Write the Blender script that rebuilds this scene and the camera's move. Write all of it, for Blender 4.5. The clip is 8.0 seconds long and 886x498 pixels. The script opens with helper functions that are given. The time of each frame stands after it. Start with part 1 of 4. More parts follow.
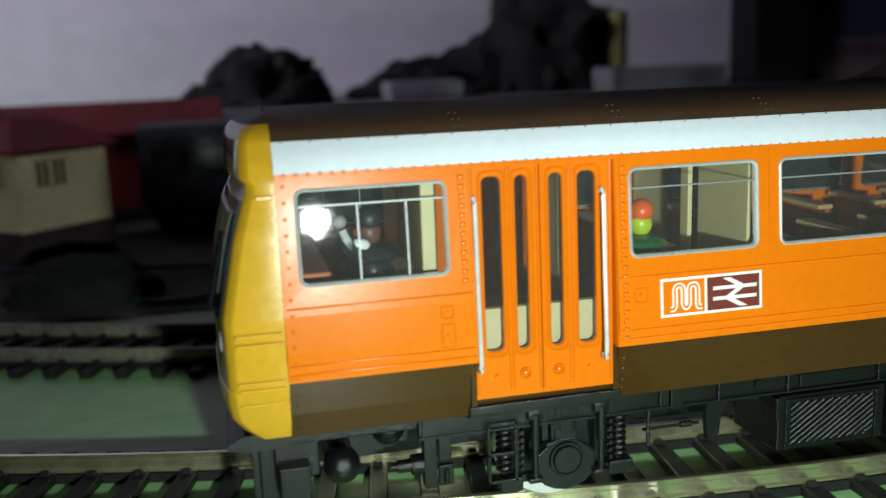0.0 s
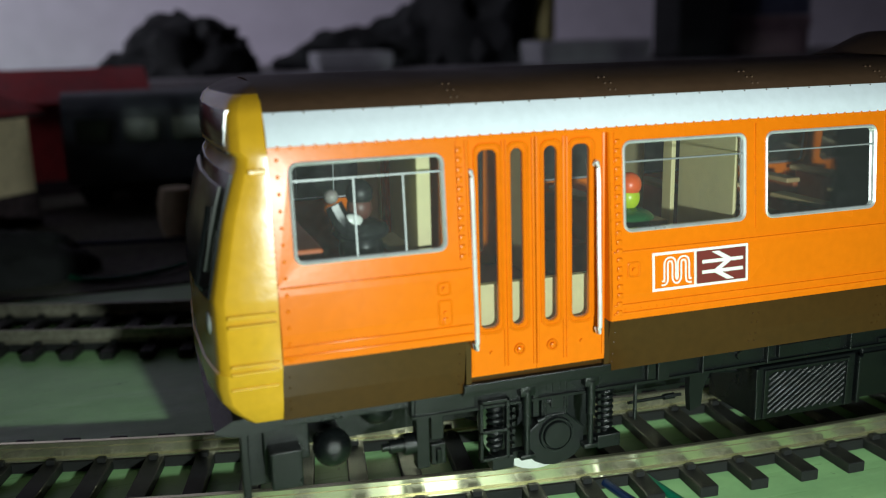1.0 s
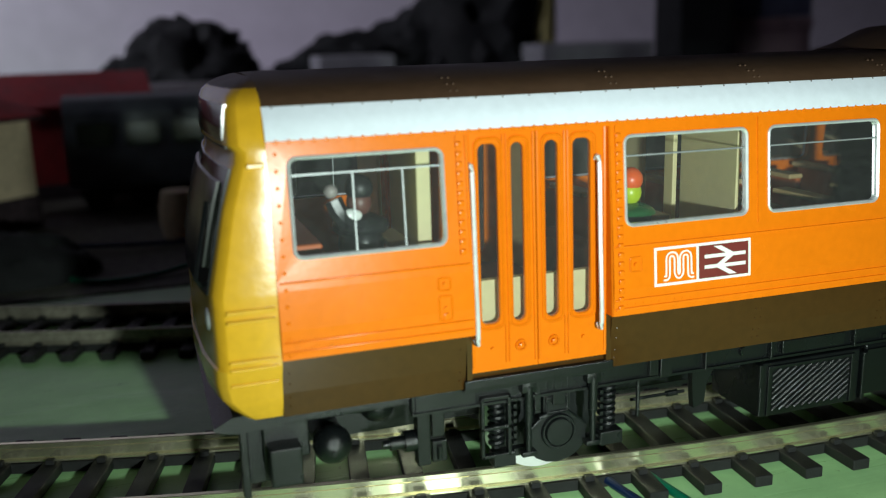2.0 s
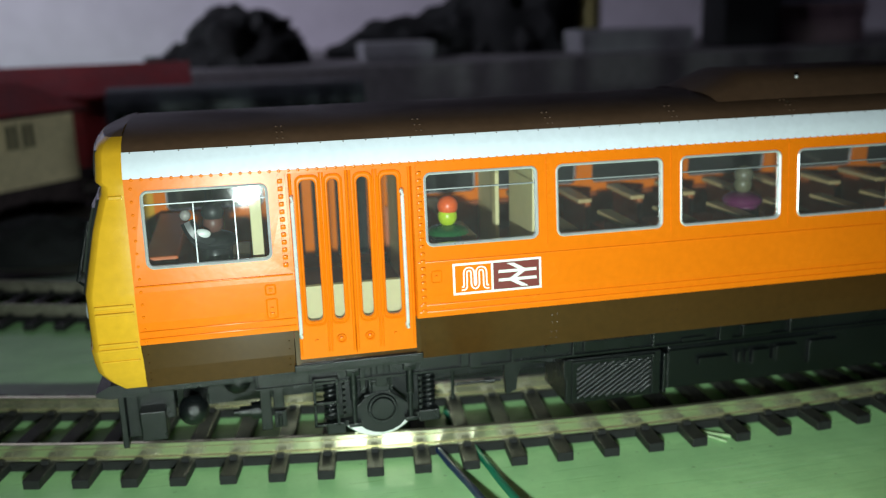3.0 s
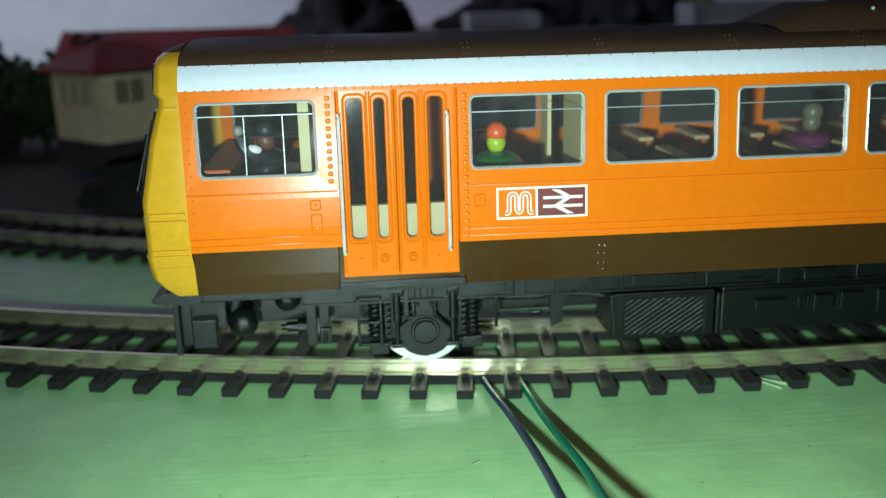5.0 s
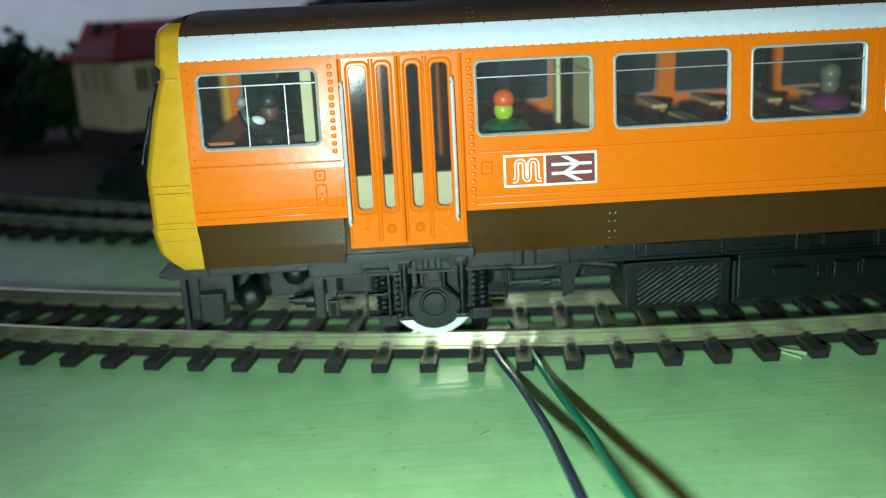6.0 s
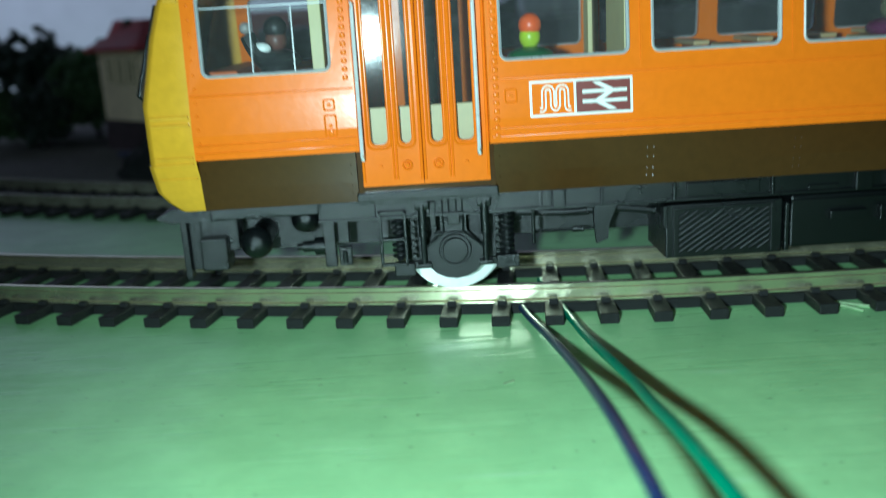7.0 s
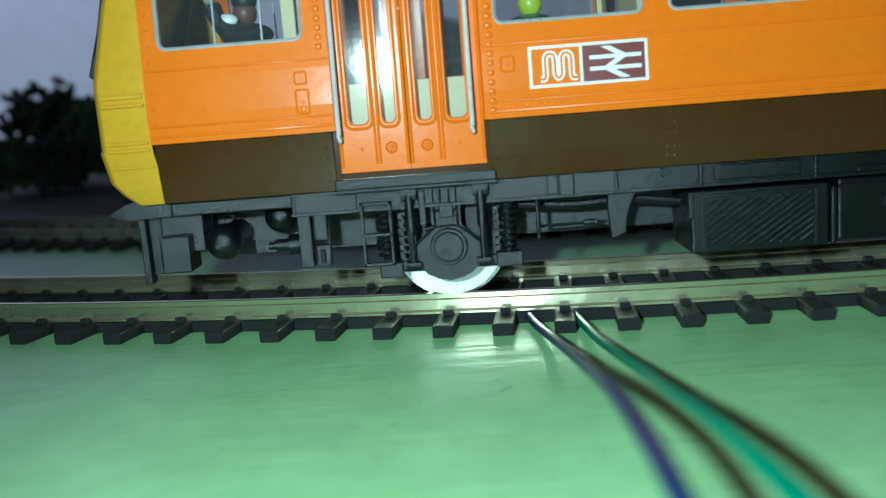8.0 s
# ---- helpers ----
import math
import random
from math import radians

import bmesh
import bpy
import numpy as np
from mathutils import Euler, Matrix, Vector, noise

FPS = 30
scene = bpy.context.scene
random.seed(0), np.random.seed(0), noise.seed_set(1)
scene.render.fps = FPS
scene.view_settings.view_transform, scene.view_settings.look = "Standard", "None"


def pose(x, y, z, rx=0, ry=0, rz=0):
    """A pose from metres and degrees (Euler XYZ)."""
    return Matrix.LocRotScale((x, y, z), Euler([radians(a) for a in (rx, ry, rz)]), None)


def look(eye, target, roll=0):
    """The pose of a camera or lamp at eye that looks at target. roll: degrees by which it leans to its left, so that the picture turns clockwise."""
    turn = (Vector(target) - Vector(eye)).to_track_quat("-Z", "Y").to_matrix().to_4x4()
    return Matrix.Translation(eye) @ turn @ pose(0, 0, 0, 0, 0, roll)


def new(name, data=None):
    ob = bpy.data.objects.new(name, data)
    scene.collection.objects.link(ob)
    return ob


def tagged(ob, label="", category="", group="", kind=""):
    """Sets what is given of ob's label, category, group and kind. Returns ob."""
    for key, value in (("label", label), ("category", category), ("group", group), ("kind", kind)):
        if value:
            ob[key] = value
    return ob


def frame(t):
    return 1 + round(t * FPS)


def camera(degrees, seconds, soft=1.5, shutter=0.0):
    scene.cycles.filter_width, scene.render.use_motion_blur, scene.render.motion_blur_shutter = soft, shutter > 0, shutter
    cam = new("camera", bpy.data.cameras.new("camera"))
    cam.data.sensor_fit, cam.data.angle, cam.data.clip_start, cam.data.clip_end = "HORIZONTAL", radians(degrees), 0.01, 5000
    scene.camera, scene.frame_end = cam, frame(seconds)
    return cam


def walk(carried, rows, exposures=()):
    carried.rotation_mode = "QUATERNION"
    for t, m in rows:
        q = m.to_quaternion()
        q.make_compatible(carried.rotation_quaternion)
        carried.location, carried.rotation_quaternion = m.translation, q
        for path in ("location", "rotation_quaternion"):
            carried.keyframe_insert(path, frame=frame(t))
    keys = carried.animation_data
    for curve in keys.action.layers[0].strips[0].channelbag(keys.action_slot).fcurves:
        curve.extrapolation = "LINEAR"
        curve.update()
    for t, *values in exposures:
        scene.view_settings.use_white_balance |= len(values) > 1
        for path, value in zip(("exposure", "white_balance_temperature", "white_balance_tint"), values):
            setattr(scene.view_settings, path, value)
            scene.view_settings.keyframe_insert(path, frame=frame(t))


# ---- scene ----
cam = camera(51.95, 8.0, 1.1, 0.4)
cam.data.dof.use_dof = True
cam.data.dof.focus_distance = 0.114
cam.data.dof.aperture_fstop = 25.0
PATH = [
    (0, (-0.00219, -0.09221, 0.05699), (0.02431, 0.02233, 0.03290), -2.12),
    (0.2, (-0.00880, -0.08946, 0.05653), (0.02380, 0.02325, 0.03130), -1.10),
    (0.5, (-0.01044, -0.08759, 0.05691), (0.02616, 0.02344, 0.02988), -0.97),
    (1, (-0.00969, -0.08748, 0.05694), (0.02721, 0.02325, 0.02907), -1.32),
    (1.2, (-0.00985, -0.08720, 0.05693), (0.02740, 0.02343, 0.02892), -1.32),
    (2.3, (-0.00857, -0.08719, 0.05550), (0.02769, 0.02397, 0.02849), -1.59),
    (2.5, (-0.00604, -0.09099, 0.05912), (0.02855, 0.01969, 0.02823), -0.75),
    (2.6, (-0.00132, -0.10104, 0.06429), (0.03170, 0.01019, 0.03366), -0.82),
    (2.7, (0.00803, -0.11641, 0.06563), (0.03684, -0.00291, 0.03938), -1.40),
    (2.8, (0.01414, -0.11822, 0.06338), (0.04100, -0.00438, 0.03655), -1.53),
    (2.9, (0.01340, -0.11500, 0.06580), (0.04195, -0.00310, 0.03400), -0.95),
    (3, (0.01749, -0.11808, 0.06643), (0.04171, -0.00469, 0.03550), -1.56),
    (3.5, (0.02087, -0.11976, 0.06479), (0.04089, -0.00565, 0.03349), -1.34),
    (4, (0.02323, -0.12379, 0.06302), (0.03877, -0.00914, 0.03116), -0.72),
    (5.5, (0.02784, -0.12164, 0.05572), (0.03507, -0.00638, 0.02311), -2.12),
    (6, (0.02966, -0.12150, 0.05450), (0.03480, -0.00633, 0.02121), -2.71),
    (6.5, (0.03095, -0.12200, 0.05371), (0.03439, -0.00671, 0.02059), -3.14),
    (6.7, (0.02976, -0.12073, 0.05386), (0.03290, -0.00586, 0.01927), -3.06),
    (7, (0.03146, -0.11394, 0.04095), (0.03198, 0.00224, 0.01092), -3.45),
    (7.2, (0.03500, -0.10930, 0.03620), (0.03440, 0.00700, 0.00820), -3.70),
    (7.5, (0.03674, -0.10541, 0.03004), (0.03558, 0.01280, 0.00943), -4.37),
    (8, (0.03606, -0.10085, 0.02865), (0.03243, 0.01728, 0.00786), -4.47),]
walk(cam, [(t, look(eye, target, roll)) for t, eye, target, roll in PATH],
     [(0, -0.1, 6450, 7), (2.5, 0.0, 6450, 7), (3, 0.1, 6350, 6), (4, 0.06, 6100, 3), (5.5, -0.02, 5850, -2), (6.5, -0.07, 5700, -5), (7.0, -0.16, 5200, -7), (7.5, -0.24, 5200, -6), (8, -0.25, 5150, -5)])

# ---- light: a phone's torch beside the lens, the dim light of the room, an added wall lamp ----
world = bpy.data.worlds.new("room_air")
scene.world = world
world.use_nodes = True
world.node_tree.nodes["Background"].inputs["Color"].default_value = (0.62, 0.6, 0.72, 1)
world.node_tree.nodes["Background"].inputs["Strength"].default_value = 0.016


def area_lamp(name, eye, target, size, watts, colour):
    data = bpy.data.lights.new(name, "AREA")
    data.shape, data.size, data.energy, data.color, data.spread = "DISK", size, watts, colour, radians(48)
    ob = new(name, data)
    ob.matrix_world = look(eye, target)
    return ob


torch = bpy.data.lights.new("torch_light", "SPOT")
torch.spot_size, torch.spot_blend, torch.shadow_soft_size = radians(100), 1.0, 0.0024
torch.energy, torch.color = 0.98, (0.88, 1.0, 0.93)
new("torch_light", torch).matrix_world = look((0.0165, -0.1235, 0.0430), (0.050, 0.0, 0.008))
# fill lamp added out of view, narrowed onto the wall to brighten it
area_lamp("wall_fill_light", (-0.95, 0.05, 0.62), (-0.22, 0.62, 0.2), 0.3, 1.15, (0.86, 0.84, 1.0))

# ---- materials ----


def nodes_of(name):
    m = bpy.data.materials.new(name)
    m.use_nodes = True
    return m, m.node_tree.nodes, m.node_tree.links, m.node_tree.nodes["Principled BSDF"]


def surface(name, colour, rough=0.4, metal=0.0, vary=0.08, grain=900.0, stain=60.0, bump=0.05, spec=0.5, coat=0.0, dirt=None):
    """A painted, moulded or metal surface with grain and broad unevenness, in real-world size."""
    m, n, l, p = nodes_of(name)
    p.inputs["Metallic"].default_value = metal
    p.inputs["Specular IOR Level"].default_value = spec
    p.inputs["Coat Weight"].default_value = coat
    p.inputs["Coat Roughness"].default_value = 0.12
    co = n.new("ShaderNodeTexCoord")
    fine, broad = n.new("ShaderNodeTexNoise"), n.new("ShaderNodeTexNoise")
    fine.inputs["Scale"].default_value, fine.inputs["Detail"].default_value = grain, 4
    broad.inputs["Scale"].default_value, broad.inputs["Detail"].default_value = stain, 5
    both = n.new("ShaderNodeMix")
    both.data_type = "FLOAT"
    both.inputs[0].default_value = 0.45
    for node in (fine, broad):
        l.new(co.outputs["Object"], node.inputs["Vector"])
    l.new(fine.outputs["Fac"], both.inputs[2])
    l.new(broad.outputs["Fac"], both.inputs[3])
    ramp = n.new("ShaderNodeValToRGB")
    low = dirt or tuple(c * (1 - 2.2 * vary) for c in colour)
    high = tuple(min(1.0, c * (1 + vary)) for c in colour)
    ramp.color_ramp.elements[0].position, ramp.color_ramp.elements[1].position = 0.3, 0.62
    ramp.color_ramp.elements[0].color = (*low, 1)
    ramp.color_ramp.elements[1].color = (*high, 1)
    l.new(both.outputs[0], ramp.inputs[0])
    l.new(ramp.outputs[0], p.inputs["Base Color"])
    rr = n.new("ShaderNodeMapRange")
    rr.inputs[1].default_value, rr.inputs[2].default_value = 0.3, 0.7
    rr.inputs[3].default_value, rr.inputs[4].default_value = max(0.03, rough * 0.8), min(1.0, rough * 1.25)
    l.new(broad.outputs["Fac"], rr.inputs[0])
    l.new(rr.outputs[0], p.inputs["Roughness"])
    if bump:
        b = n.new("ShaderNodeBump")
        b.inputs["Strength"].default_value = bump
        b.inputs["Distance"].default_value = 0.0002
        l.new(fine.outputs["Fac"], b.inputs["Height"])
        l.new(b.outputs[0], p.inputs["Normal"])
    return m


def glazing(name, tint=(0.9, 0.95, 0.94), rough=0.02, haze=0.042):
    m, n, l, p = nodes_of(name)
    n.remove(p)
    out = n["Material Output"]
    clear, gloss, mix = n.new("ShaderNodeBsdfTransparent"), n.new("ShaderNodeBsdfGlossy"), n.new("ShaderNodeMixShader")
    clear.inputs[0].default_value = (*tint, 1)
    gloss.inputs["Roughness"].default_value = rough
    fr = n.new("ShaderNodeFresnel")
    fr.inputs[0].default_value = 1.5
    mottle, co = n.new("ShaderNodeTexNoise"), n.new("ShaderNodeTexCoord")
    mottle.inputs["Scale"].default_value, mottle.inputs["Detail"].default_value = 1400, 5
    l.new(co.outputs["Object"], mottle.inputs["Vector"])
    b = n.new("ShaderNodeBump")
    b.inputs["Strength"].default_value, b.inputs["Distance"].default_value = 0.02, 0.0002
    l.new(mottle.outputs["Fac"], b.inputs["Height"])
    l.new(b.outputs[0], gloss.inputs["Normal"])
    l.new(fr.outputs[0], mix.inputs[0])
    l.new(clear.outputs[0], mix.inputs[1])
    l.new(gloss.outputs[0], mix.inputs[2])
    # pale diffuse veil, standing in for the reflections that grey the plastic
    veil, film = n.new("ShaderNodeBsdfDiffuse"), n.new("ShaderNodeMixShader")
    veil.inputs[0].default_value = (0.7, 0.74, 0.72, 1)
    amount = n.new("ShaderNodeMapRange")
    amount.inputs[1].default_value, amount.inputs[2].default_value = 0.35, 0.75
    amount.inputs[3].default_value, amount.inputs[4].default_value = 0.028, haze
    l.new(mottle.outputs["Fac"], amount.inputs[0])
    l.new(amount.outputs[0], film.inputs[0])
    l.new(mix.outputs[0], film.inputs[1])
    l.new(veil.outputs[0], film.inputs[2])
    l.new(film.outputs[0], out.inputs["Surface"])
    return m


ORANGE = surface("orange_paint", (0.74, 0.172, 0.004), 0.24, vary=0.03, bump=0.05, spec=0.17)
YELLOW = surface("yellow_paint", (0.64, 0.35, 0.018), 0.25, vary=0.05, bump=0.12, coat=0.15)
BROWN = surface("brown_paint", (0.054, 0.023, 0.005), 0.2, vary=0.08, bump=0.05, spec=0.4)
ROOFBROWN = surface("roof_brown_paint", (0.075, 0.041, 0.024), 0.5, vary=0.08, bump=0.05, spec=0.3)
WHITE = surface("white_paint", (0.72, 0.77, 0.86), 0.33, vary=0.03, bump=0.04)
MAROON = surface("maroon_print", (0.16, 0.025, 0.02), 0.4, vary=0.04, bump=0.03)
PRINT = surface("white_print", (0.82, 0.84, 0.8), 0.4, vary=0.02, bump=0.02)
BLACK = surface("black_moulding", (0.0048, 0.0058, 0.0063), 0.25, vary=0.35, bump=0.3, grain=15000, spec=0.42)
SCREEN = surface("windscreen_black", (0.012, 0.014, 0.014), 0.15, vary=0.2, bump=0.02)
SILVER = surface("silver_edging", (0.7, 0.72, 0.74), 0.3, metal=0.5, vary=0.08, bump=0.1)
BAR = surface("grey_glazing_bar", (0.3, 0.32, 0.33), 0.38, metal=0.3, vary=0.08, bump=0.1)
HANDRAIL = surface("bright_handrail", (0.78, 0.8, 0.8), 0.28, metal=0.3, vary=0.08, bump=0.1)
WHEEL = surface("wheel_metal", (0.8, 0.81, 0.8), 0.36, metal=0.35, vary=0.05, bump=0.08)
RAILM = surface("nickel_rail", (0.78, 0.75, 0.52), 0.22, metal=0.9, vary=0.05, grain=500, stain=90, bump=0.03)
# rear track's rail: nickel rail made darker, its shade put into the colour
SHADERAIL = surface("shaded_rail", (0.36, 0.34, 0.27), 0.45, metal=0.6, vary=0.2, grain=900, stain=160, bump=0.12)
SLEEPER = surface("sleeper_plastic", (0.011, 0.0115, 0.0115), 0.5, vary=0.6, grain=9000, stain=300, bump=0.9, spec=0.35)
GLASS = glazing("window_glass", (0.95, 0.97, 0.97), 0.03)
DOORGLASS = glazing("door_glass", (0.93, 0.95, 0.97), 0.07)
CREAM = surface("cream_moulding", (0.82, 0.74, 0.42), 0.45, vary=0.04, bump=0.05)
_n, _l = CREAM.node_tree.nodes, CREAM.node_tree.links  # thin moulded plastic lets some light through
_glow, _mix = _n.new("ShaderNodeBsdfTranslucent"), _n.new("ShaderNodeMixShader")
_glow.inputs[0].default_value, _mix.inputs[0].default_value = (0.85, 0.75, 0.42, 1), 0.35
_l.new(_n["Principled BSDF"].outputs[0], _mix.inputs[1])
_l.new(_glow.outputs[0], _mix.inputs[2])
_l.new(_mix.outputs[0], _n["Material Output"].inputs["Surface"])
SEATRED = surface("seat_moulding", (0.5, 0.12, 0.03), 0.5, vary=0.06, bump=0.05)
SEATTAN = surface("seat_top_tan", (0.5, 0.36, 0.18), 0.5, vary=0.06, bump=0.05)
FLOORRED = surface("carriage_floor", (0.22, 0.055, 0.03), 0.6, vary=0.1, bump=0.05)
BLUEWIRE = surface("blue_wire_sleeve", (0.006, 0.02, 0.075), 0.3, vary=0.1, bump=0.03)
GLUE = surface("dried_glue", (0.36, 0.5, 0.27), 0.2, vary=0.2, bump=0.1)
GREENWIRE = surface("green_wire_sleeve", (0.003, 0.16, 0.085), 0.3, vary=0.1, bump=0.03)


def board_paint():
    m, n, l, p = nodes_of("green_board_paint")
    co = n.new("ShaderNodeTexCoord")
    broad, fine, streak = (n.new("ShaderNodeTexNoise") for _ in range(3))
    mp = n.new("ShaderNodeMapping")
    mp.inputs["Rotation"].default_value = (0, 0, 0.6)
    mp.inputs["Scale"].default_value = (60, 900, 1)
    l.new(co.outputs["Object"], mp.inputs[0])
    l.new(mp.outputs[0], streak.inputs["Vector"])
    streak.inputs["Scale"].default_value, streak.inputs["Detail"].default_value = 1.0, 5
    broad.inputs["Scale"].default_value, broad.inputs["Detail"].default_value = 35, 6
    fine.inputs["Scale"].default_value, fine.inputs["Detail"].default_value = 700, 4
    l.new(co.outputs["Object"], broad.inputs["Vector"])
    l.new(co.outputs["Object"], fine.inputs["Vector"])
    ramp = n.new("ShaderNodeValToRGB")
    ramp.color_ramp.elements[0].position, ramp.color_ramp.elements[1].position = 0.3, 0.65
    ramp.color_ramp.elements[0].color = (0.38, 0.68, 0.31, 1)
    ramp.color_ramp.elements[1].color = (0.43, 0.76, 0.355, 1)
    l.new(broad.outputs["Fac"], ramp.inputs[0])
    speck = n.new("ShaderNodeValToRGB")
    speck.color_ramp.elements[0].position, speck.color_ramp.elements[1].position = 0.27, 0.33
    speck.color_ramp.elements[0].color = (0.35, 0.4, 0.35, 1)
    speck.color_ramp.elements[1].color = (1, 1, 1, 1)
    l.new(fine.outputs["Fac"], speck.inputs[0])
    mul = n.new("ShaderNodeMix")
    mul.data_type, mul.blend_type = "RGBA", "MULTIPLY"
    mul.inputs[0].default_value = 0.6
    l.new(ramp.outputs[0], mul.inputs[6])
    l.new(speck.outputs[0], mul.inputs[7])
    # dull worn patches and fine pale scuffs across the paint
    worn = n.new("ShaderNodeTexNoise")
    worn.inputs["Scale"].default_value, worn.inputs["Detail"].default_value, worn.inputs["Roughness"].default_value = 120, 8, 0.7
    l.new(co.outputs["Object"], worn.inputs["Vector"])
    wr = n.new("ShaderNodeValToRGB")
    wr.color_ramp.elements[0].position, wr.color_ramp.elements[1].position = 0.42, 0.7
    wr.color_ramp.elements[0].color, wr.color_ramp.elements[1].color = (0.82, 0.84, 0.82, 1), (1.06, 1.05, 1.05, 1)
    l.new(worn.outputs["Fac"], wr.inputs[0])
    mul2 = n.new("ShaderNodeMix")
    mul2.data_type, mul2.blend_type = "RGBA", "MULTIPLY"
    mul2.inputs[0].default_value = 0.75
    l.new(mul.outputs[2], mul2.inputs[6])
    l.new(wr.outputs[0], mul2.inputs[7])
    scuff = n.new("ShaderNodeMix")
    scuff.data_type = "RGBA"
    sr = n.new("ShaderNodeMapRange")
    sr.inputs[1].default_value, sr.inputs[2].default_value, sr.inputs[4].default_value = 0.62, 0.72, 0.4
    l.new(streak.outputs["Fac"], sr.inputs[0])
    l.new(sr.outputs[0], scuff.inputs[0])
    l.new(mul2.outputs[2], scuff.inputs[6])
    scuff.inputs[7].default_value = (0.5, 0.72, 0.46, 1)
    l.new(scuff.outputs[2], p.inputs["Base Color"])
    rr = n.new("ShaderNodeMapRange")
    rr.inputs[1].default_value, rr.inputs[2].default_value = 0.35, 0.65
    rr.inputs[3].default_value, rr.inputs[4].default_value = 0.26, 0.46
    p.inputs["Specular IOR Level"].default_value = 0.4
    l.new(streak.outputs["Fac"], rr.inputs[0])
    l.new(rr.outputs[0], p.inputs["Roughness"])
    b = n.new("ShaderNodeBump")
    b.inputs["Strength"].default_value, b.inputs["Distance"].default_value = 0.12, 0.0003
    l.new(streak.outputs["Fac"], b.inputs["Height"])
    l.new(b.outputs[0], p.inputs["Normal"])
    return m


BOARD = board_paint()
WALLPAINT = surface("lilac_wall_paint", (0.54, 0.5, 0.57), 0.8, vary=0.05, grain=60, stain=3, bump=0.1)
CREAMWALL = surface("cream_render_wall", (0.68, 0.56, 0.38), 0.7, vary=0.1, grain=500, stain=60, bump=0.3)
REDROOF = surface("red_roof_paint", (0.3, 0.018, 0.022), 0.6, vary=0.2, grain=400, stain=50, bump=0.3)
BRICK = surface("dark_brick", (0.045, 0.028, 0.035), 0.8, vary=0.3, grain=500, stain=80, bump=0.4)
DARKCOACH = surface("dark_grey_coach", (0.075, 0.088, 0.1), 0.5, vary=0.3, grain=120, stain=40, bump=0.1)
BLACKCLOTH = surface("black_cloth", (0.008, 0.009, 0.01), 0.9, vary=0.3, grain=200, stain=20, bump=0.5)
GREYLEDGE = surface("grey_ledge", (0.2, 0.19, 0.2), 0.7, vary=0.15, grain=200, stain=15, bump=0.1)
PALEBOX = surface("pale_card", (0.3, 0.3, 0.32), 0.7, vary=0.1, grain=100, stain=15, bump=0.1)
BALLAST = surface("grey_ballast_card", (0.105, 0.105, 0.082), 0.9, vary=0.25, grain=400, stain=40, bump=0.5)
FOLIAGE = surface("foliage_flock", (0.026, 0.055, 0.014), 0.9, vary=0.4, grain=300, stain=40, bump=0.8)
DARKFOLIAGE = surface("dark_foliage_flock", (0.012, 0.022, 0.014), 0.9, vary=0.4, grain=300, stain=40, bump=0.8)
PANE_DARK = surface("dark_pane", (0.02, 0.025, 0.02), 0.2, vary=0.2, bump=0.02)

# ---- mesh helpers: lengths below are centimetres, parts are linked in metres ----
CM = 0.01


def part(name, bm, material, parent=None, label="", smooth=False):
    bmesh.ops.remove_doubles(bm, verts=bm.verts, dist=1e-5)
    bmesh.ops.recalc_face_normals(bm, faces=bm.faces)
    bmesh.ops.scale(bm, vec=(CM, CM, CM), verts=bm.verts)
    me = bpy.data.meshes.new(name)
    if smooth:
        for f in bm.faces:
            f.smooth = True
    bm.to_mesh(me)
    bm.free()
    for m in material if isinstance(material, (list, tuple)) else (material,):
        me.materials.append(m)
    if smooth:
        me.set_sharp_from_angle(angle=radians(35))
    ob = new(name, me)
    ob.parent = parent
    return tagged(ob, label)


def thing(name, label, category, group="", kind=""):
    ob = new(name)
    ob.empty_display_size = 0.005
    return tagged(ob, label, category, group, kind)


def box(bm, x0, x1, y0, y1, z0, z1, bev=0.0, m=None):
    r = bmesh.ops.create_cube(bm, size=1.0)
    vs = r["verts"]
    for v in vs:
        v.co = Vector((x0 + (v.co.x + 0.5) * (x1 - x0), y0 + (v.co.y + 0.5) * (y1 - y0), z0 + (v.co.z + 0.5) * (z1 - z0)))
    if bev:
        es = list({e for v in vs for e in v.link_edges})
        r = bmesh.ops.bevel(bm, geom=es, offset=bev, segments=2, affect="EDGES", profile=0.5)
        vs = r["verts"] if m is None else list({v for f in r["faces"] for v in f.verts})
    if m is not None:
        bmesh.ops.transform(bm, matrix=m, verts=vs)
    return vs


def rod(bm, a, b, r, seg=12, r2=None):
    a, b = Vector(a), Vector(b)
    d = b - a
    m = Matrix.Translation((a + b) / 2) @ d.to_track_quat("Z", "Y").to_matrix().to_4x4()
    return bmesh.ops.create_cone(bm, cap_ends=True, segments=seg, radius1=r, radius2=r if r2 is None else r2, depth=d.length, matrix=m)["verts"]


def ball(bm, c, r, sx=1, sy=1, sz=1, seg=16):
    return bmesh.ops.create_uvsphere(bm, u_segments=seg, v_segments=seg // 2 + 2, radius=r, matrix=Matrix.Translation(c) @ Matrix.Diagonal((sx, sy, sz, 1)))["verts"]


def prism(bm, pts, y0, y1):
    """A plate cut to the outline pts (x, z), from y0 to y1."""
    a = [bm.verts.new((x, y0, z)) for x, z in pts]
    b = [bm.verts.new((x, y1, z)) for x, z in pts]
    k = len(pts)
    bm.faces.new(a)
    bm.faces.new(b[::-1])
    for i in range(k):
        bm.faces.new((a[i], b[i], b[(i + 1) % k], a[(i + 1) % k]))


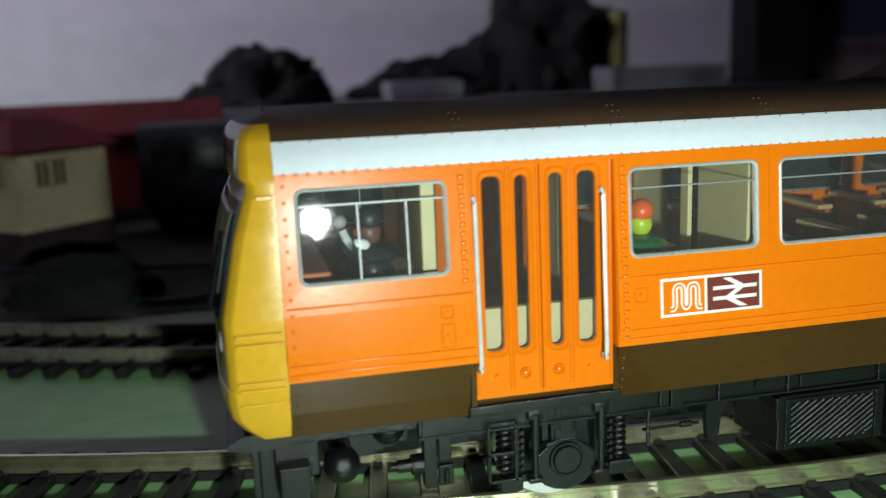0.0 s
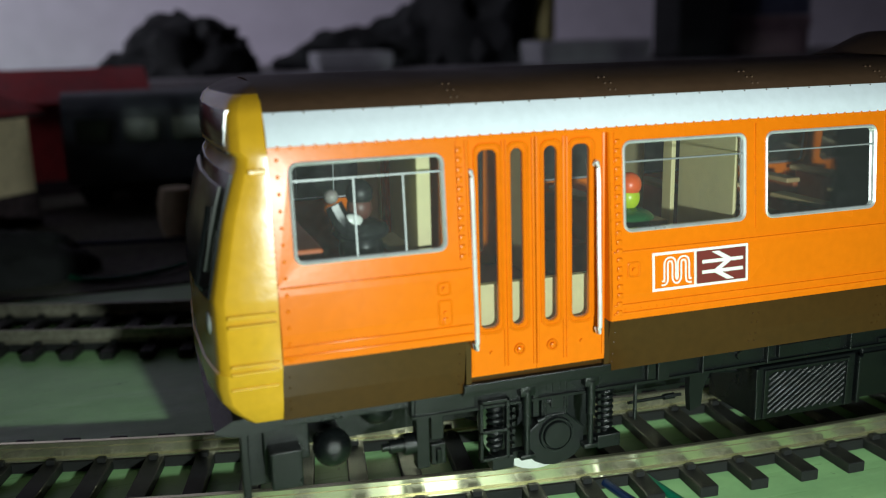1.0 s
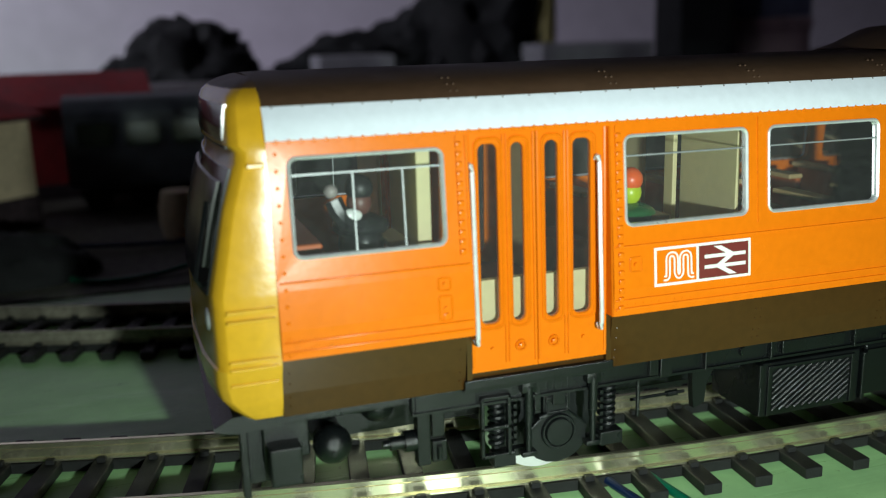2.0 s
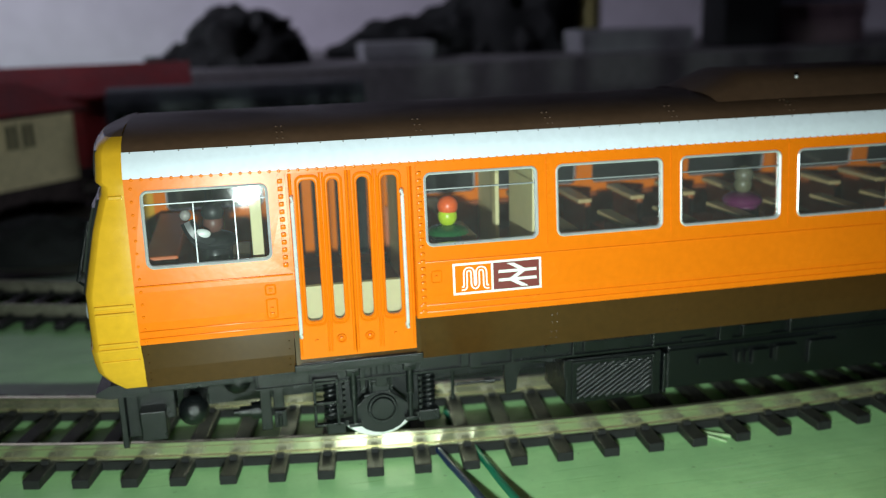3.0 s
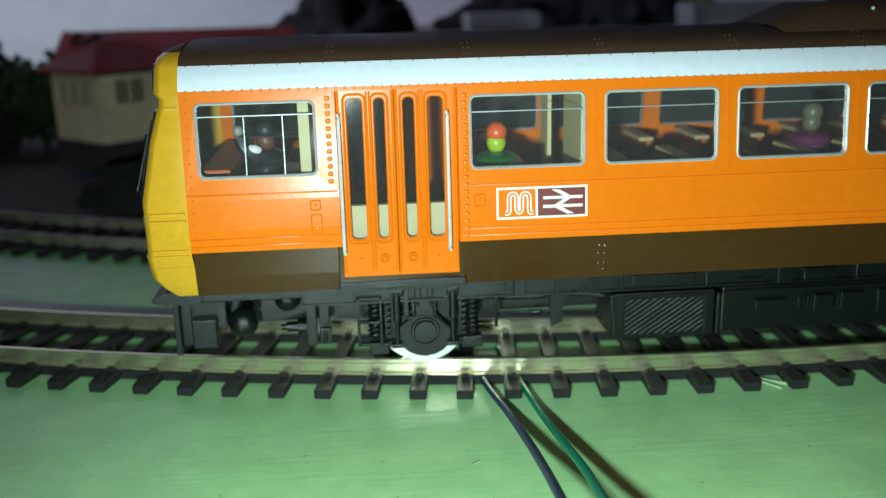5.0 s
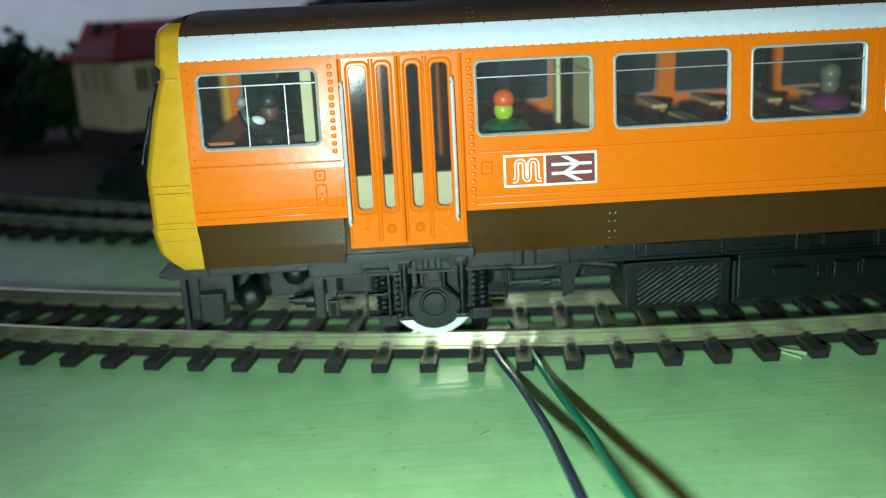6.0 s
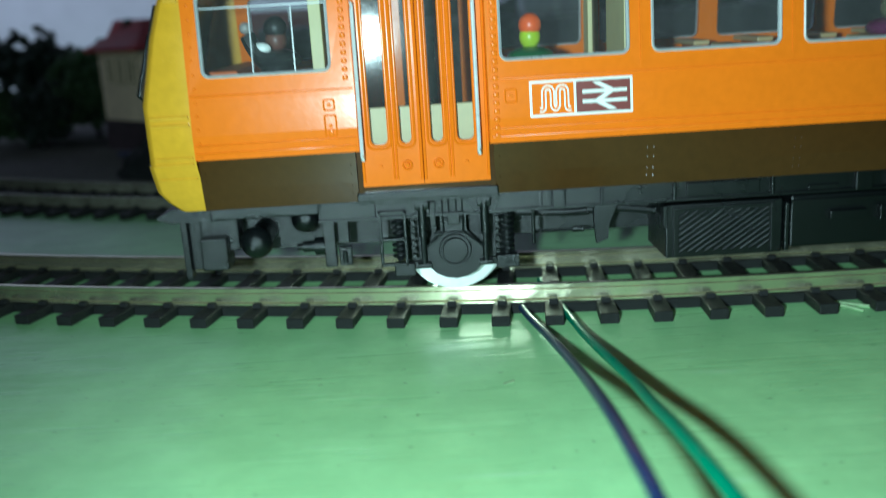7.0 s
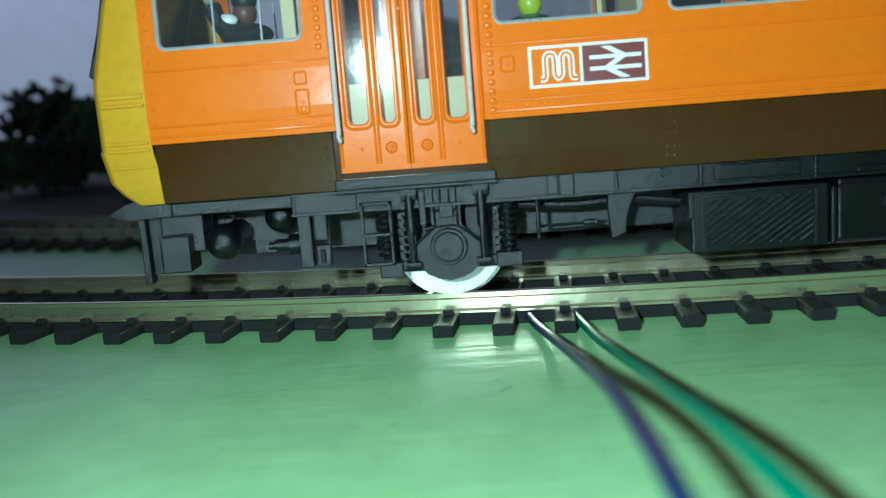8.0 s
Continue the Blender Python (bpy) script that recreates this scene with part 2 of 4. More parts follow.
def loft(bm, rings, closed=False, caps=False):
    vs = [[bm.verts.new(p) for p in ring] for ring in rings]
    k = len(rings[0])
    for a, b in zip(vs, vs[1:]):
        for i in range(k if closed else k - 1):
            j = (i + 1) % k
            bm.faces.new((a[i], a[j], b[j], b[i]))
    if caps:
        bm.faces.new(vs[0])
        bm.faces.new(vs[-1][::-1])
    return vs


def tube(bm, path, r, seg=10):
    rings = []
    for i, p in enumerate(path):
        d = (Vector(path[min(i + 1, len(path) - 1)]) - Vector(path[max(i - 1, 0)])).normalized()
        u = d.cross(Vector((0, 0, 1)) if abs(d.z) < 0.95 else Vector((1, 0, 0))).normalized()
        w = u.cross(d)
        rings.append([Vector(p) + (u * math.cos(2 * math.pi * k / seg) + w * math.sin(2 * math.pi * k / seg)) * r for k in range(seg)])
    loft(bm, rings, closed=True, caps=True)


def turned(bm, x, z, prof, seg=24):
    """A round moulding on the near side, from its outline (radius, y)."""
    loft(bm, [[(x + r * math.cos(2 * math.pi * k / seg), y, z + r * math.sin(2 * math.pi * k / seg)) for k in range(seg)] for r, y in prof], closed=True, caps=True)


def smooth_path(pts, steps=8):
    out = []
    P = [Vector(p) for p in pts]
    for i in range(len(P) - 1):
        p0, p1, p2, p3 = P[max(i - 1, 0)], P[i], P[i + 1], P[min(i + 2, len(P) - 1)]
        for s in range(steps):
            t = s / steps
            out.append(0.5 * ((2 * p1) + (p2 - p0) * t + (2 * p0 - 5 * p1 + 4 * p2 - p3) * t * t + (3 * p1 - p0 - 3 * p2 + p3) * t**3))
    return out + [P[-1]]


def round_rect(x0, x1, z0, z1, r, k=5):
    pts = []
    for cx, cz, a0 in ((x1 - r, z1 - r, 0), (x0 + r, z1 - r, 90), (x0 + r, z0 + r, 180), (x1 - r, z0 + r, 270)):
        pts += [(cx + r * math.cos(radians(a0 + 90 * i / k)), cz + r * math.sin(radians(a0 + 90 * i / k))) for i in range(k + 1)]
    return pts


# ---- setting ----
bm = bmesh.new()
box(bm, -110, 120, -45, 60, -1.2, 0.0)
tagged(part("ground", bm, BOARD), "green gloss-painted layout baseboard with scratches", "baseboard", kind="structure")
bm = bmesh.new()
box(bm, -260, 260, 60.2, 62, -90, 160)
tagged(part("wall_north", bm, WALLPAINT), "plain lilac-grey painted room wall", "wall", kind="structure")
bm = bmesh.new()
box(bm, -262, -260, -260, 60, -90, 160)
tagged(part("wall_west", bm, WALLPAINT), "plain lilac-grey painted room wall", "wall", kind="structure")
bm = bmesh.new()
box(bm, 260, 262, -260, 60, -90, 160)
tagged(part("wall_east", bm, WALLPAINT), "plain lilac-grey painted room wall", "wall", kind="structure")
bm = bmesh.new()
box(bm, -262, 262, -262, -260, -90, 160)
tagged(part("wall_south", bm, WALLPAINT), "plain lilac-grey painted room wall", "wall", kind="structure")
bm = bmesh.new()
box(bm, -262, 262, -262, 62, 160, 162)
tagged(part("ceiling", bm, WALLPAINT), "plain pale ceiling", "ceiling", kind="structure")
bm = bmesh.new()
box(bm, -262, 262, -262, 62, -92, -90)
tagged(part("floor", bm, BRICK), "dark carpeted room floor", "floor", kind="structure")

# ---- tracks: concentric curves of second and first radius ----
XC, YC = 9.25, 1.7
R1 = 43.8
CY = YC - 5.88**2 / (2 * R1) + R1  # centre of the curves, behind the train


def on_curve(r, s, off=0.0):
    """The place at arc length s along the curve of radius r, off to its outer side, and the heading."""
    a = s / r
    return XC + (r + off) * math.sin(a), CY - (r + off) * math.cos(a), a


def track(radius, s0, s1, shift, label, near):
    root = thing("track", label, "model track", group="layout tracks")
    pitch = 0.69
    for off in (-0.865, 0.865):
        bm = bmesh.new()
        prof = [(-0.08, 0.15), (0.08, 0.15), (0.08, 0.175), (0.028, 0.195), (0.022, 0.31), (0.04, 0.335), (0.04, 0.39), (0.03, 0.4), (-0.03, 0.4), (-0.04, 0.39), (-0.04, 0.335), (-0.022, 0.31), (-0.028, 0.195), (-0.08, 0.175)]
        rings = []
        for i in range(int((s1 - s0) / 0.8) + 1):
            s = s0 + i * 0.8
            rings.append([(*on_curve(radius, s, off + a)[:2], z) for a, z in prof])
        loft(bm, rings, closed=True, caps=True)
        part("rail", bm, RAILM if near else SHADERAIL, root, "worn nickel silver rail" if near else "rail darkened in colour for shade")
    # webs between the sleepers under each rail
    for off in (-0.865, 0.865):
        bm = bmesh.new()
        # near web widened inward: a dark strip in place of the rail's shadow
        inner = -0.28 if off > 0 else -0.11
        rings = []
        for i in range(int((s1 - s0) / 0.8) + 1):
            s = s0 + i * 0.8
            rings.append([(*on_curve(radius, s, off + a)[:2], z) for a, z in ((inner, 0.0), (0.11, 0.0), (0.11, 0.14), (inner, 0.14))])
        loft(bm, rings, closed=True, caps=True)
        part("web", bm, SLEEPER, root)
    bm = bmesh.new()
    half = 1.53
    box(bm, -0.125, 0.125, -half, half, 0.002, 0.15, 0.018)
    for off in (-0.865, 0.865):
        for side in (-1, 1):
            y = off + side * 0.12
            box(bm, -0.06, 0.06, min(y, y + side * 0.09), max(y, y + side * 0.09), 0.15, 0.22, 0.012)
    for v in bm.verts:
        v.co *= CM
    me = bpy.data.meshes.new("sleeper")
    bm.to_mesh(me)
    bm.free()
    me.materials.append(SLEEPER)
    k = math.floor((s0 - shift) / pitch)
    while shift + k * pitch < s1:
        x, y, a = on_curve(radius, shift + k * pitch)
        ob = new("sleeper", me)
        ob.parent = root
        ob.matrix_basis = Matrix.Translation((x * CM, y * CM, 0)) @ Matrix.Rotation(a + 0.004 * math.sin(k * 2.3), 4, "Z")
        k += 1
    return root


S0 = R1 * math.asin((4.78 - XC) / R1)
track(R1, -26, 24, S0, "curved track of black sleepers under nickel rails", True)
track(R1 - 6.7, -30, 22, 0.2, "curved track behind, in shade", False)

# ---- railcar ----
SIDE = ((1.83, 0.06), (2.1, 0.01), (2.49, -0.04))
ORA = ((2.5, -0.145), (2.8, -0.15), (3.2, -0.12), (3.5, -0.085), (4.5, 0.0), (4.65, 0.015))


def side_y(z, table=ORA):
    if z <= table[0][0]:
        return table[0][1]
    for (a, ya), (b, yb) in zip(table, table[1:]):
        if z <= b:
            return ya + (yb - ya) * (z - a) / (b - a)
    return table[-1][1]


def door_y(z):
    return 0.075 - 0.028 * (4.6 - z)


FAR = 2 * YC
X_FRONT, X_BACK = 0.2, 18.81
MOD = 1.865
WIN0 = 4.02
W_Z0, W_Z1 = 3.49, 4.5

car = thing("railcar", "orange, brown and white model diesel railcar with yellow cab end", "model train")


def flip(bm, far):
    if far:
        for v in bm.verts:
            v.co.y = FAR - v.co.y


def strip(bm, x0, x1, table, nx=1, thick=0.1):
    for i in range(nx):
        a, b = x0 + (x1 - x0) * i / nx, x0 + (x1 - x0) * (i + 1) / nx
        loft(bm, [[(a, y, z) for z, y in table] + [(a, y + thick, z) for z, y in table[::-1]], [(b, y, z) for z, y in table] + [(b, y + thick, z) for z, y in table[::-1]]], closed=True, caps=True)


def holed(bm, X0, X1, Z0, Z1, hole, yf, depth=0.1, step=0.012):
    """A wall panel with one rounded opening, with a slight rounded reveal into it."""
    k = len(hole) // 4
    corners = [(X1, Z1)] * k + [(X0, Z1)] * k + [(X0, Z0)] * k + [(X1, Z0)] * k
    outer = [bm.verts.new((x, yf(z), z)) for x, z in corners]
    back_o = [bm.verts.new((x, yf(z) + depth, z)) for x, z in corners]
    cx, cz = (hole[0][0] + hole[2 * k][0]) / 2, (hole[0][1] + hole[2 * k][1]) / 2
    inner = [bm.verts.new((x, yf(z), z)) for x, z in hole]
    lip = [bm.verts.new((x - math.copysign(step, x - cx), yf(z) + step, z - math.copysign(step, z - cz))) for x, z in hole]
    back_i = [bm.verts.new((x - math.copysign(step, x - cx), yf(z) + depth, z - math.copysign(step, z - cz))) for x, z in hole]
    n = len(hole)
    for i in range(n):
        j = (i + 1) % n
        if corners[i] == corners[j]:
            bm.faces.new((inner[i], inner[j], outer[i]))
            bm.faces.new((back_i[j], back_i[i], back_o[i]))
        else:
            bm.faces.new((inner[i], inner[j], outer[j], outer[i]))
            bm.faces.new((back_i[j], back_i[i], back_o[i], back_o[j]))
        bm.faces.new((inner[j], inner[i], lip[i], lip[j]))
        bm.faces.new((lip[j], lip[i], back_i[i], back_i[j]))


def ring_frame(bm, x0, x1, z0, z1, r, w, yf, proud=0.02, depth=0.05):
    a, b = round_rect(x0, x1, z0, z1, r), round_rect(x0 + w, x1 - w, z0 + w, z1 - w, max(0.02, r - w))
    mid = round_rect(x0 + w * 0.4, x1 - w * 0.4, z0 + w * 0.4, z1 - w * 0.4, max(0.03, r - w * 0.4))
    loft(bm, [[(x, yf(z) + depth, z) for x, z in q] if q is not mid else [(x, yf(z) - proud, z) for x, z in q] for q in (a,)]
         + [[(x, yf(z) - proud * 0.6, z) for x, z in a], [(x, yf(z) - proud, z) for x, z in mid], [(x, yf(z) - proud * 0.3, z) for x, z in b], [(x, yf(z) + depth, z) for x, z in b]], closed=True)


def window_set(far, x0, x1, uprights=(), bar=4.265):
    root = new("window")
    root.parent = car
    bm = bmesh.new()
    ring_frame(bm, x0, x1, W_Z0, W_Z1, 0.1, 0.036, side_y, proud=0.026)
    flip(bm, far)
    part("window_frame", bm, SILVER, root, "silver window edging", smooth=True)
    bm = bmesh.new()
    box(bm, x0 + 0.04, x1 - 0.04, side_y(bar) - 0.004, side_y(bar) + 0.03, bar - 0.008, bar + 0.008)
    for u in uprights:
        a, b = side_y(bar), side_y(W_Z0 + 0.04)
        loft(bm, [[(u - 0.007, b - 0.004, W_Z0 + 0.04), (u + 0.007, b - 0.004, W_Z0 + 0.04), (u + 0.007, b + 0.03, W_Z0 + 0.04), (u - 0.007, b + 0.03, W_Z0 + 0.04)],
                  [(u - 0.007, a - 0.004, bar - 0.011), (u + 0.007, a - 0.004, bar - 0.011), (u + 0.007, a + 0.03, bar - 0.011), (u - 0.007, a + 0.03, bar - 0.011)]], closed=True, caps=True)
    flip(bm, far)
    part("glazing_bar", bm, BAR, root)
    bm = bmesh.new()
    a, b = side_y(W_Z0) + 0.03, side_y(W_Z1) + 0.03
    loft(bm, [[(x0 + 0.02, a, W_Z0 + 0.02), (x1 - 0.02, a, W_Z0 + 0.02)], [(x0 + 0.02, b, W_Z1 - 0.02), (x1 - 0.02, b, W_Z1 - 0.02)]])
    flip(bm, far)
    part("pane", bm, GLASS, root)


def door_leaf(far, x0, x1, holes):
    root = new("door_leaf")
    root.parent = car
    cuts = [x0] + [(a[1] + b[0]) / 2 for a, b in zip(holes, holes[1:])] + [x1]
    bm = bmesh.new()
    for (h0, h1), c0, c1 in zip(holes, cuts, cuts[1:]):
        holed(bm, c0, c1, 2.42, 4.61, round_rect(h0, h1, 2.53, 4.5, 0.07), door_y, 0.07, 0.015)
    strip(bm, x0, x1, tuple((z, door_y(z)) for z in (2.02, 2.42)), thick=0.07)
    flip(bm, far)
    part("door_panel", bm, ORANGE, root)
    bm = bmesh.new()
    for h0, h1 in holes:  # raised beads round each light
        ring_frame(bm, h0 - 0.045, h1 + 0.045, 2.48, 4.56, 0.1, 0.035, door_y, proud=0.022, depth=0.0)
    for c in cuts[1:-1]:
        for d in (-0.02, 0.02):
            rod(bm, (c + d, door_y(2.1) - 0.003, 2.1), (c + d, door_y(4.58) - 0.003, 4.58), 0.014, 8)
    for c in (x0 + 0.02, x1 - 0.02):
        rod(bm, (c, door_y(2.08), 2.08), (c, door_y(4.6), 4.6), 0.02, 8)
    flip(bm, far)
    part("bead", bm, ORANGE, root, smooth=True)
    bm = bmesh.new()
    for h0, h1 in holes:
        c = (h0 + h1) / 2
        big = abs(c - 3.0) < 0.3
        r = 0.055 if big else 0.025
        z = 2.27
        d = door_y(z)
        if big:
            turned(bm, c, z, ((0.07, d + 0.01), (0.068, d - 0.02), (0.058, d - 0.028), (0.046, d - 0.02), (0.042, d + 0.004), (0.034, d + 0.004), (0.03, d - 0.03), (0.012, d - 0.036)), 18)
        else:
            rod(bm, (c, d + 0.01, z), (c, d - 0.022, z), r, 16, r * 0.85)
    flip(bm, far)
    part("door_button", bm, ORANGE, root)
    for h0, h1 in holes:
        bm = bmesh.new()
        loft(bm, [[(h0, door_y(2.5) + 0.04, 2.5), (h1, door_y(2.5) + 0.04, 2.5)], [(h0, door_y(4.52) + 0.04, 4.52), (h1, door_y(4.52) + 0.04, 4.52)]])
        flip(bm, far)
        part("pane", bm, DOORGLASS, root)


DOOR0, DOOR1 = 2.23, 3.87
for far in (False, True):
    # lower panels and window belt
    bm = bmesh.new()
    low = tuple(p for p in ORA if p[0] < 3.3) + ((3.3, side_y(3.3)),)
    strip(bm, X_FRONT, DOOR0, low)
    strip(bm, DOOR1, X_BACK, low)
    holed(bm, X_FRONT, DOOR0, 3.3, 4.65, round_rect(0.38, 1.97, W_Z0, W_Z1, 0.1), side_y)
    x = DOOR1
    for k in range(8):
        w0 = WIN0 + MOD * k
        x1 = w0 + 1.6 + 0.1325
        holed(bm, x, x1, 3.3, 4.65, round_rect(w0, w0 + 1.6, W_Z0, W_Z1, 0.1), side_y)
        x = x1
    strip(bm, DOOR0, DOOR1, ((4.6, side_y(4.6)), (4.65, side_y(4.65))))
    flip(bm, far)
    part("body_side", bm, ORANGE, car, "glossy orange body side")
    # moulded seams and ribs on the panels
    bm = bmesh.new()
    for x0, x1 in ((X_FRONT + 0.02, DOOR0 - 0.02), (DOOR1 + 0.02, X_BACK)):
        for z, h in ((3.27, 0.02), (2.56, 0.03), (2.67, 0.018)):
            box(bm, x0, x1, side_y(z) - 0.02, side_y(z) + 0.02, z, z + h, 0.007)
    for x in [DOOR0 - 0.13, DOOR0 - 0.03, DOOR1 + 0.05] + [DOOR1 + 0.015 + MOD * k for k in range(1, 8)]:
        loft(bm, [[(x, side_y(z) - 0.012, z), (x + 0.025, side_y(z) - 0.012, z), (x + 0.03, side_y(z) + 0.02, z), (x - 0.005, side_y(z) + 0.02, z)] for z in (3.4, 3.6, 4.5, 4.6)], closed=True, caps=True)
    flip(bm, far)
    part("panel_bead", bm, ORANGE, car, smooth=True)
    # rivets
    bm = bmesh.new()

    def stud(x, z, yf=side_y, r=0.02):
        bmesh.ops.create_icosphere(bm, subdivisions=1, radius=r, matrix=Matrix.Translation((x, yf(z) + 0.002, z)) @ Matrix.Diagonal((1, 0.7, 1, 1)))

    for i in range(150):
        stud(0.3 + i * 0.122, 4.642, r=0.026)
    for i in range(13):
        z = 2.55 + i * 0.165
        stud(0.28, z, r=0.024)
    for x, z0 in ((2.13, 3.38), (DOOR1 + 0.09, 2.56)):
        for i in range(int((4.6 - z0) / 0.1)):
            z = z0 + 0.1 * i
            box(bm, x - 0.034, x + 0.034, side_y(z) - 0.024, side_y(z) + 0.01, z, z + 0.062, 0.014)
    for i in range(9):
        stud(DOOR1 + 0.16 + 0.1 * i, 2.62, r=0.015)
        stud(0.5 + 0.17 * i, 2.62, r=0.012)
    flip(bm, far)
    tagged(part("rivets", bm, ORANGE, car, smooth=True), kind="stuff")
    # raised fittings: inspection flaps
    for x0, x1, z0, z1 in ((1.83, 1.98, 3.02, 3.17), (1.83, 1.99, 2.7, 2.98), (4.06, 4.22, 2.98, 3.16)):
        bm = bmesh.new()
        ring_frame(bm, x0, x1, z0, z1, 0.03, 0.022, side_y, proud=0.014, depth=0.0)
        c, d = (x0 + x1) / 2, (z0 + z1) / 2
        rod(bm, (c, side_y(d) + 0.01, d), (c, side_y(d) - 0.02, d), 0.025, 10)
        if z1 - z0 > 0.2:
            box(bm, c - 0.03, c + 0.03, side_y(2.74) - 0.018, side_y(2.74) + 0.01, 2.72, 2.79, 0.006)
        flip(bm, far)
        part("flap", bm, ORANGE, car, smooth=True)
    bm = bmesh.new()
    band = ((4.652, 0.012), (4.76, 0.04), (4.87, 0.1), (4.97, 0.18))
    strip(bm, X_FRONT, X_BACK, band, thick=0.08)
    flip(bm, far)
    part("cantrail_band", bm, WHITE, car, "white painted band under the roof", smooth=True)
    for x0, x1 in ((X_FRONT + 0.0, DOOR0 - 0.06), (DOOR1 + 0.04, X_BACK)):
        bm = bmesh.new()
        strip(bm, x0, x1, SIDE, thick=0.12)
        flip(bm, far)
        part("skirt", bm, BROWN, car, "satin brown lower skirt")
    bm = bmesh.new()
    for x in (0.27, 2.1, 3.98, 5.85, 5.93, 7.72, 7.8, 9.6, 11.4):
        for z in (1.95, 2.05, 2.2, 2.32):
            y = side_y(z, SIDE)
            bmesh.ops.create_icosphere(bm, subdivisions=1, radius=0.012, matrix=Matrix.Translation((x, y, z)))
    flip(bm, far)
    tagged(part("skirt_rivets", bm, BROWN, car), kind="stuff")
    window_set(far, 0.38, 1.97, (1.02, 1.53), 4.315)
    for k in range(8):
        window_set(far, WIN0 + MOD * k, WIN0 + MOD * k + 1.6)
    door_leaf(far, DOOR0 + 0.01, 3.015, ((2.36, 2.6), (2.73, 2.9)))
    door_leaf(far, 3.02, DOOR1 - 0.01, ((3.12, 3.3), (3.45, 3.69)))
    bm = bmesh.new()
    for x, s in ((DOOR0, 1), (DOOR1, -1)):
        loft(bm, [[(x, side_y(z), z), (x + 0.012 * s, side_y(z) + 0.02, z), (x + 0.012 * s, 0.16, z), (x, 0.16, z)] for z in (2.5, 3.5, 4.6)], closed=True, caps=True)
    flip(bm, far)
    part("door_jamb", bm, ORANGE, car)
    bm = bmesh.new()
    for x in (DOOR0 - 0.05, DOOR1 - 0.012):
        box(bm, x, x + 0.062, 0.0, 0.2, 1.87, 2.495)
    flip(bm, far)
    part("door_post", bm, BROWN, car)
    bm = bmesh.new()
    box(bm, DOOR0 + 0.012, DOOR1 - 0.012, 0.06, 0.2, 1.87, 2.015)
    flip(bm, far)
    part("door_sill", bm, BROWN, car)
    for x in (2.265, 3.725):
        bm = bmesh.new()
        ya, yb = side_y(2.42) + 0.02, side_y(4.25) - 0.0
        tube(bm, smooth_path([(x, ya + 0.08, 2.42), (x, ya - 0.01, 2.45), (x, (ya + yb) / 2 - 0.01, 3.35), (x, yb - 0.01, 4.22), (x, yb + 0.08, 4.25)], 4), 0.026, 8)
        flip(bm, far)
        part("handrail", bm, HANDRAIL, car, "silver door handrail", smooth=True)
    # badge panel
    badge = new("badge_panel")
    badge.parent = car
    B0, B1, BZ0, BZ1 = 4.37, 5.64, 2.79, 3.23
    bmid = 4.945

    def flat(pts, lift):
        bm = bmesh.new()
        f = bm.faces.new([bm.verts.new((x, side_y(z) - lift, z)) for x, z in pts])
        r = bmesh.ops.extrude_face_region(bm, geom=[f])
        for v in r["geom"]:
            if isinstance(v, bmesh.types.BMVert):
                v.co.y += 0.004
        flip(bm, far)
        return bm

    def rect(x0, x1, z0, z1):
        return [(x0, z0), (x1, z0), (x1, z1), (x0, z1)]

    part("maroon_panel", flat(rect(bmid, B1 - 0.03, BZ0 + 0.03, BZ1 - 0.03), 0.006), MAROON, badge, "maroon badge ground")
    for q in (rect(B0, B1, BZ0, BZ0 + 0.03), rect(B0, B1, BZ1 - 0.03, BZ1), rect(B0, B0 + 0.03, BZ0 + 0.03, BZ1 - 0.03), rect(B1 - 0.03, B1, BZ0 + 0.03, BZ1 - 0.03), rect(bmid - 0.03, bmid, BZ0 + 0.03, BZ1 - 0.03)):
        part("badge_border", flat(q, 0.008), PRINT, badge, "white badge border")
    zc = (BZ0 + BZ1) / 2
    for s in (-1, 1):
        part("arrow_bar", flat(rect(5.02, 5.57, zc + s * 0.06 - 0.02, zc + s * 0.06 + 0.02), 0.011), PRINT, badge)
    part("arrow_head", flat([(5.14, zc + 0.17), (5.24, zc + 0.17), (5.44, zc + 0.06), (5.34, zc + 0.06)], 0.013), PRINT, badge)
    part("arrow_head", flat([(5.34, zc + 0.06), (5.43, zc + 0.06), (5.24, zc - 0.06), (5.15, zc - 0.06)], 0.0145), PRINT, badge)
    part("arrow_head", flat([(5.35, zc - 0.17), (5.45, zc - 0.17), (5.25, zc - 0.06), (5.15, zc - 0.06)], 0.013), PRINT, badge)
    # the winding double line of the operator's sign
    for d in (0.0, 0.045):
        bm = bmesh.new()
        base = [(4.49, -0.135), (4.525, -0.135), (4.545, -0.11), (4.548, 0.0), (4.55, 0.09), (4.575, 0.125), (4.62, 0.125), (4.645, 0.09), (4.648, 0.0), (4.65, -0.09), (4.685, -0.13), (4.72, -0.09), (4.722, 0.0), (4.725, 0.09), (4.75, 0.125), (4.795, 0.125), (4.82, 0.09), (4.822, 0.0), (4.825, -0.11), (4.845, -0.135), (4.88, -0.135)]
        path = smooth_path([(x, 0, z + zc) for x, z in base], 4)
        L, W = [], 0.0095
        for i, p in enumerate(path):
            t = (path[min(i + 1, len(path) - 1)] - path[max(i - 1, 0)]).normalized()
            nx, nz = -t.z, t.x
            o = d - 0.02
            L.append([(p.x + nx * (o - W), side_y(p.z) - 0.01, p.z + nz * (o - W)), (p.x + nx * (o + W), side_y(p.z) - 0.01, p.z + nz * (o + W)),
                      (p.x + nx * (o + W), side_y(p.z) - 0.004, p.z + nz * (o + W)), (p.x + nx * (o - W), side_y(p.z) - 0.004, p.z + nz * (o - W))])
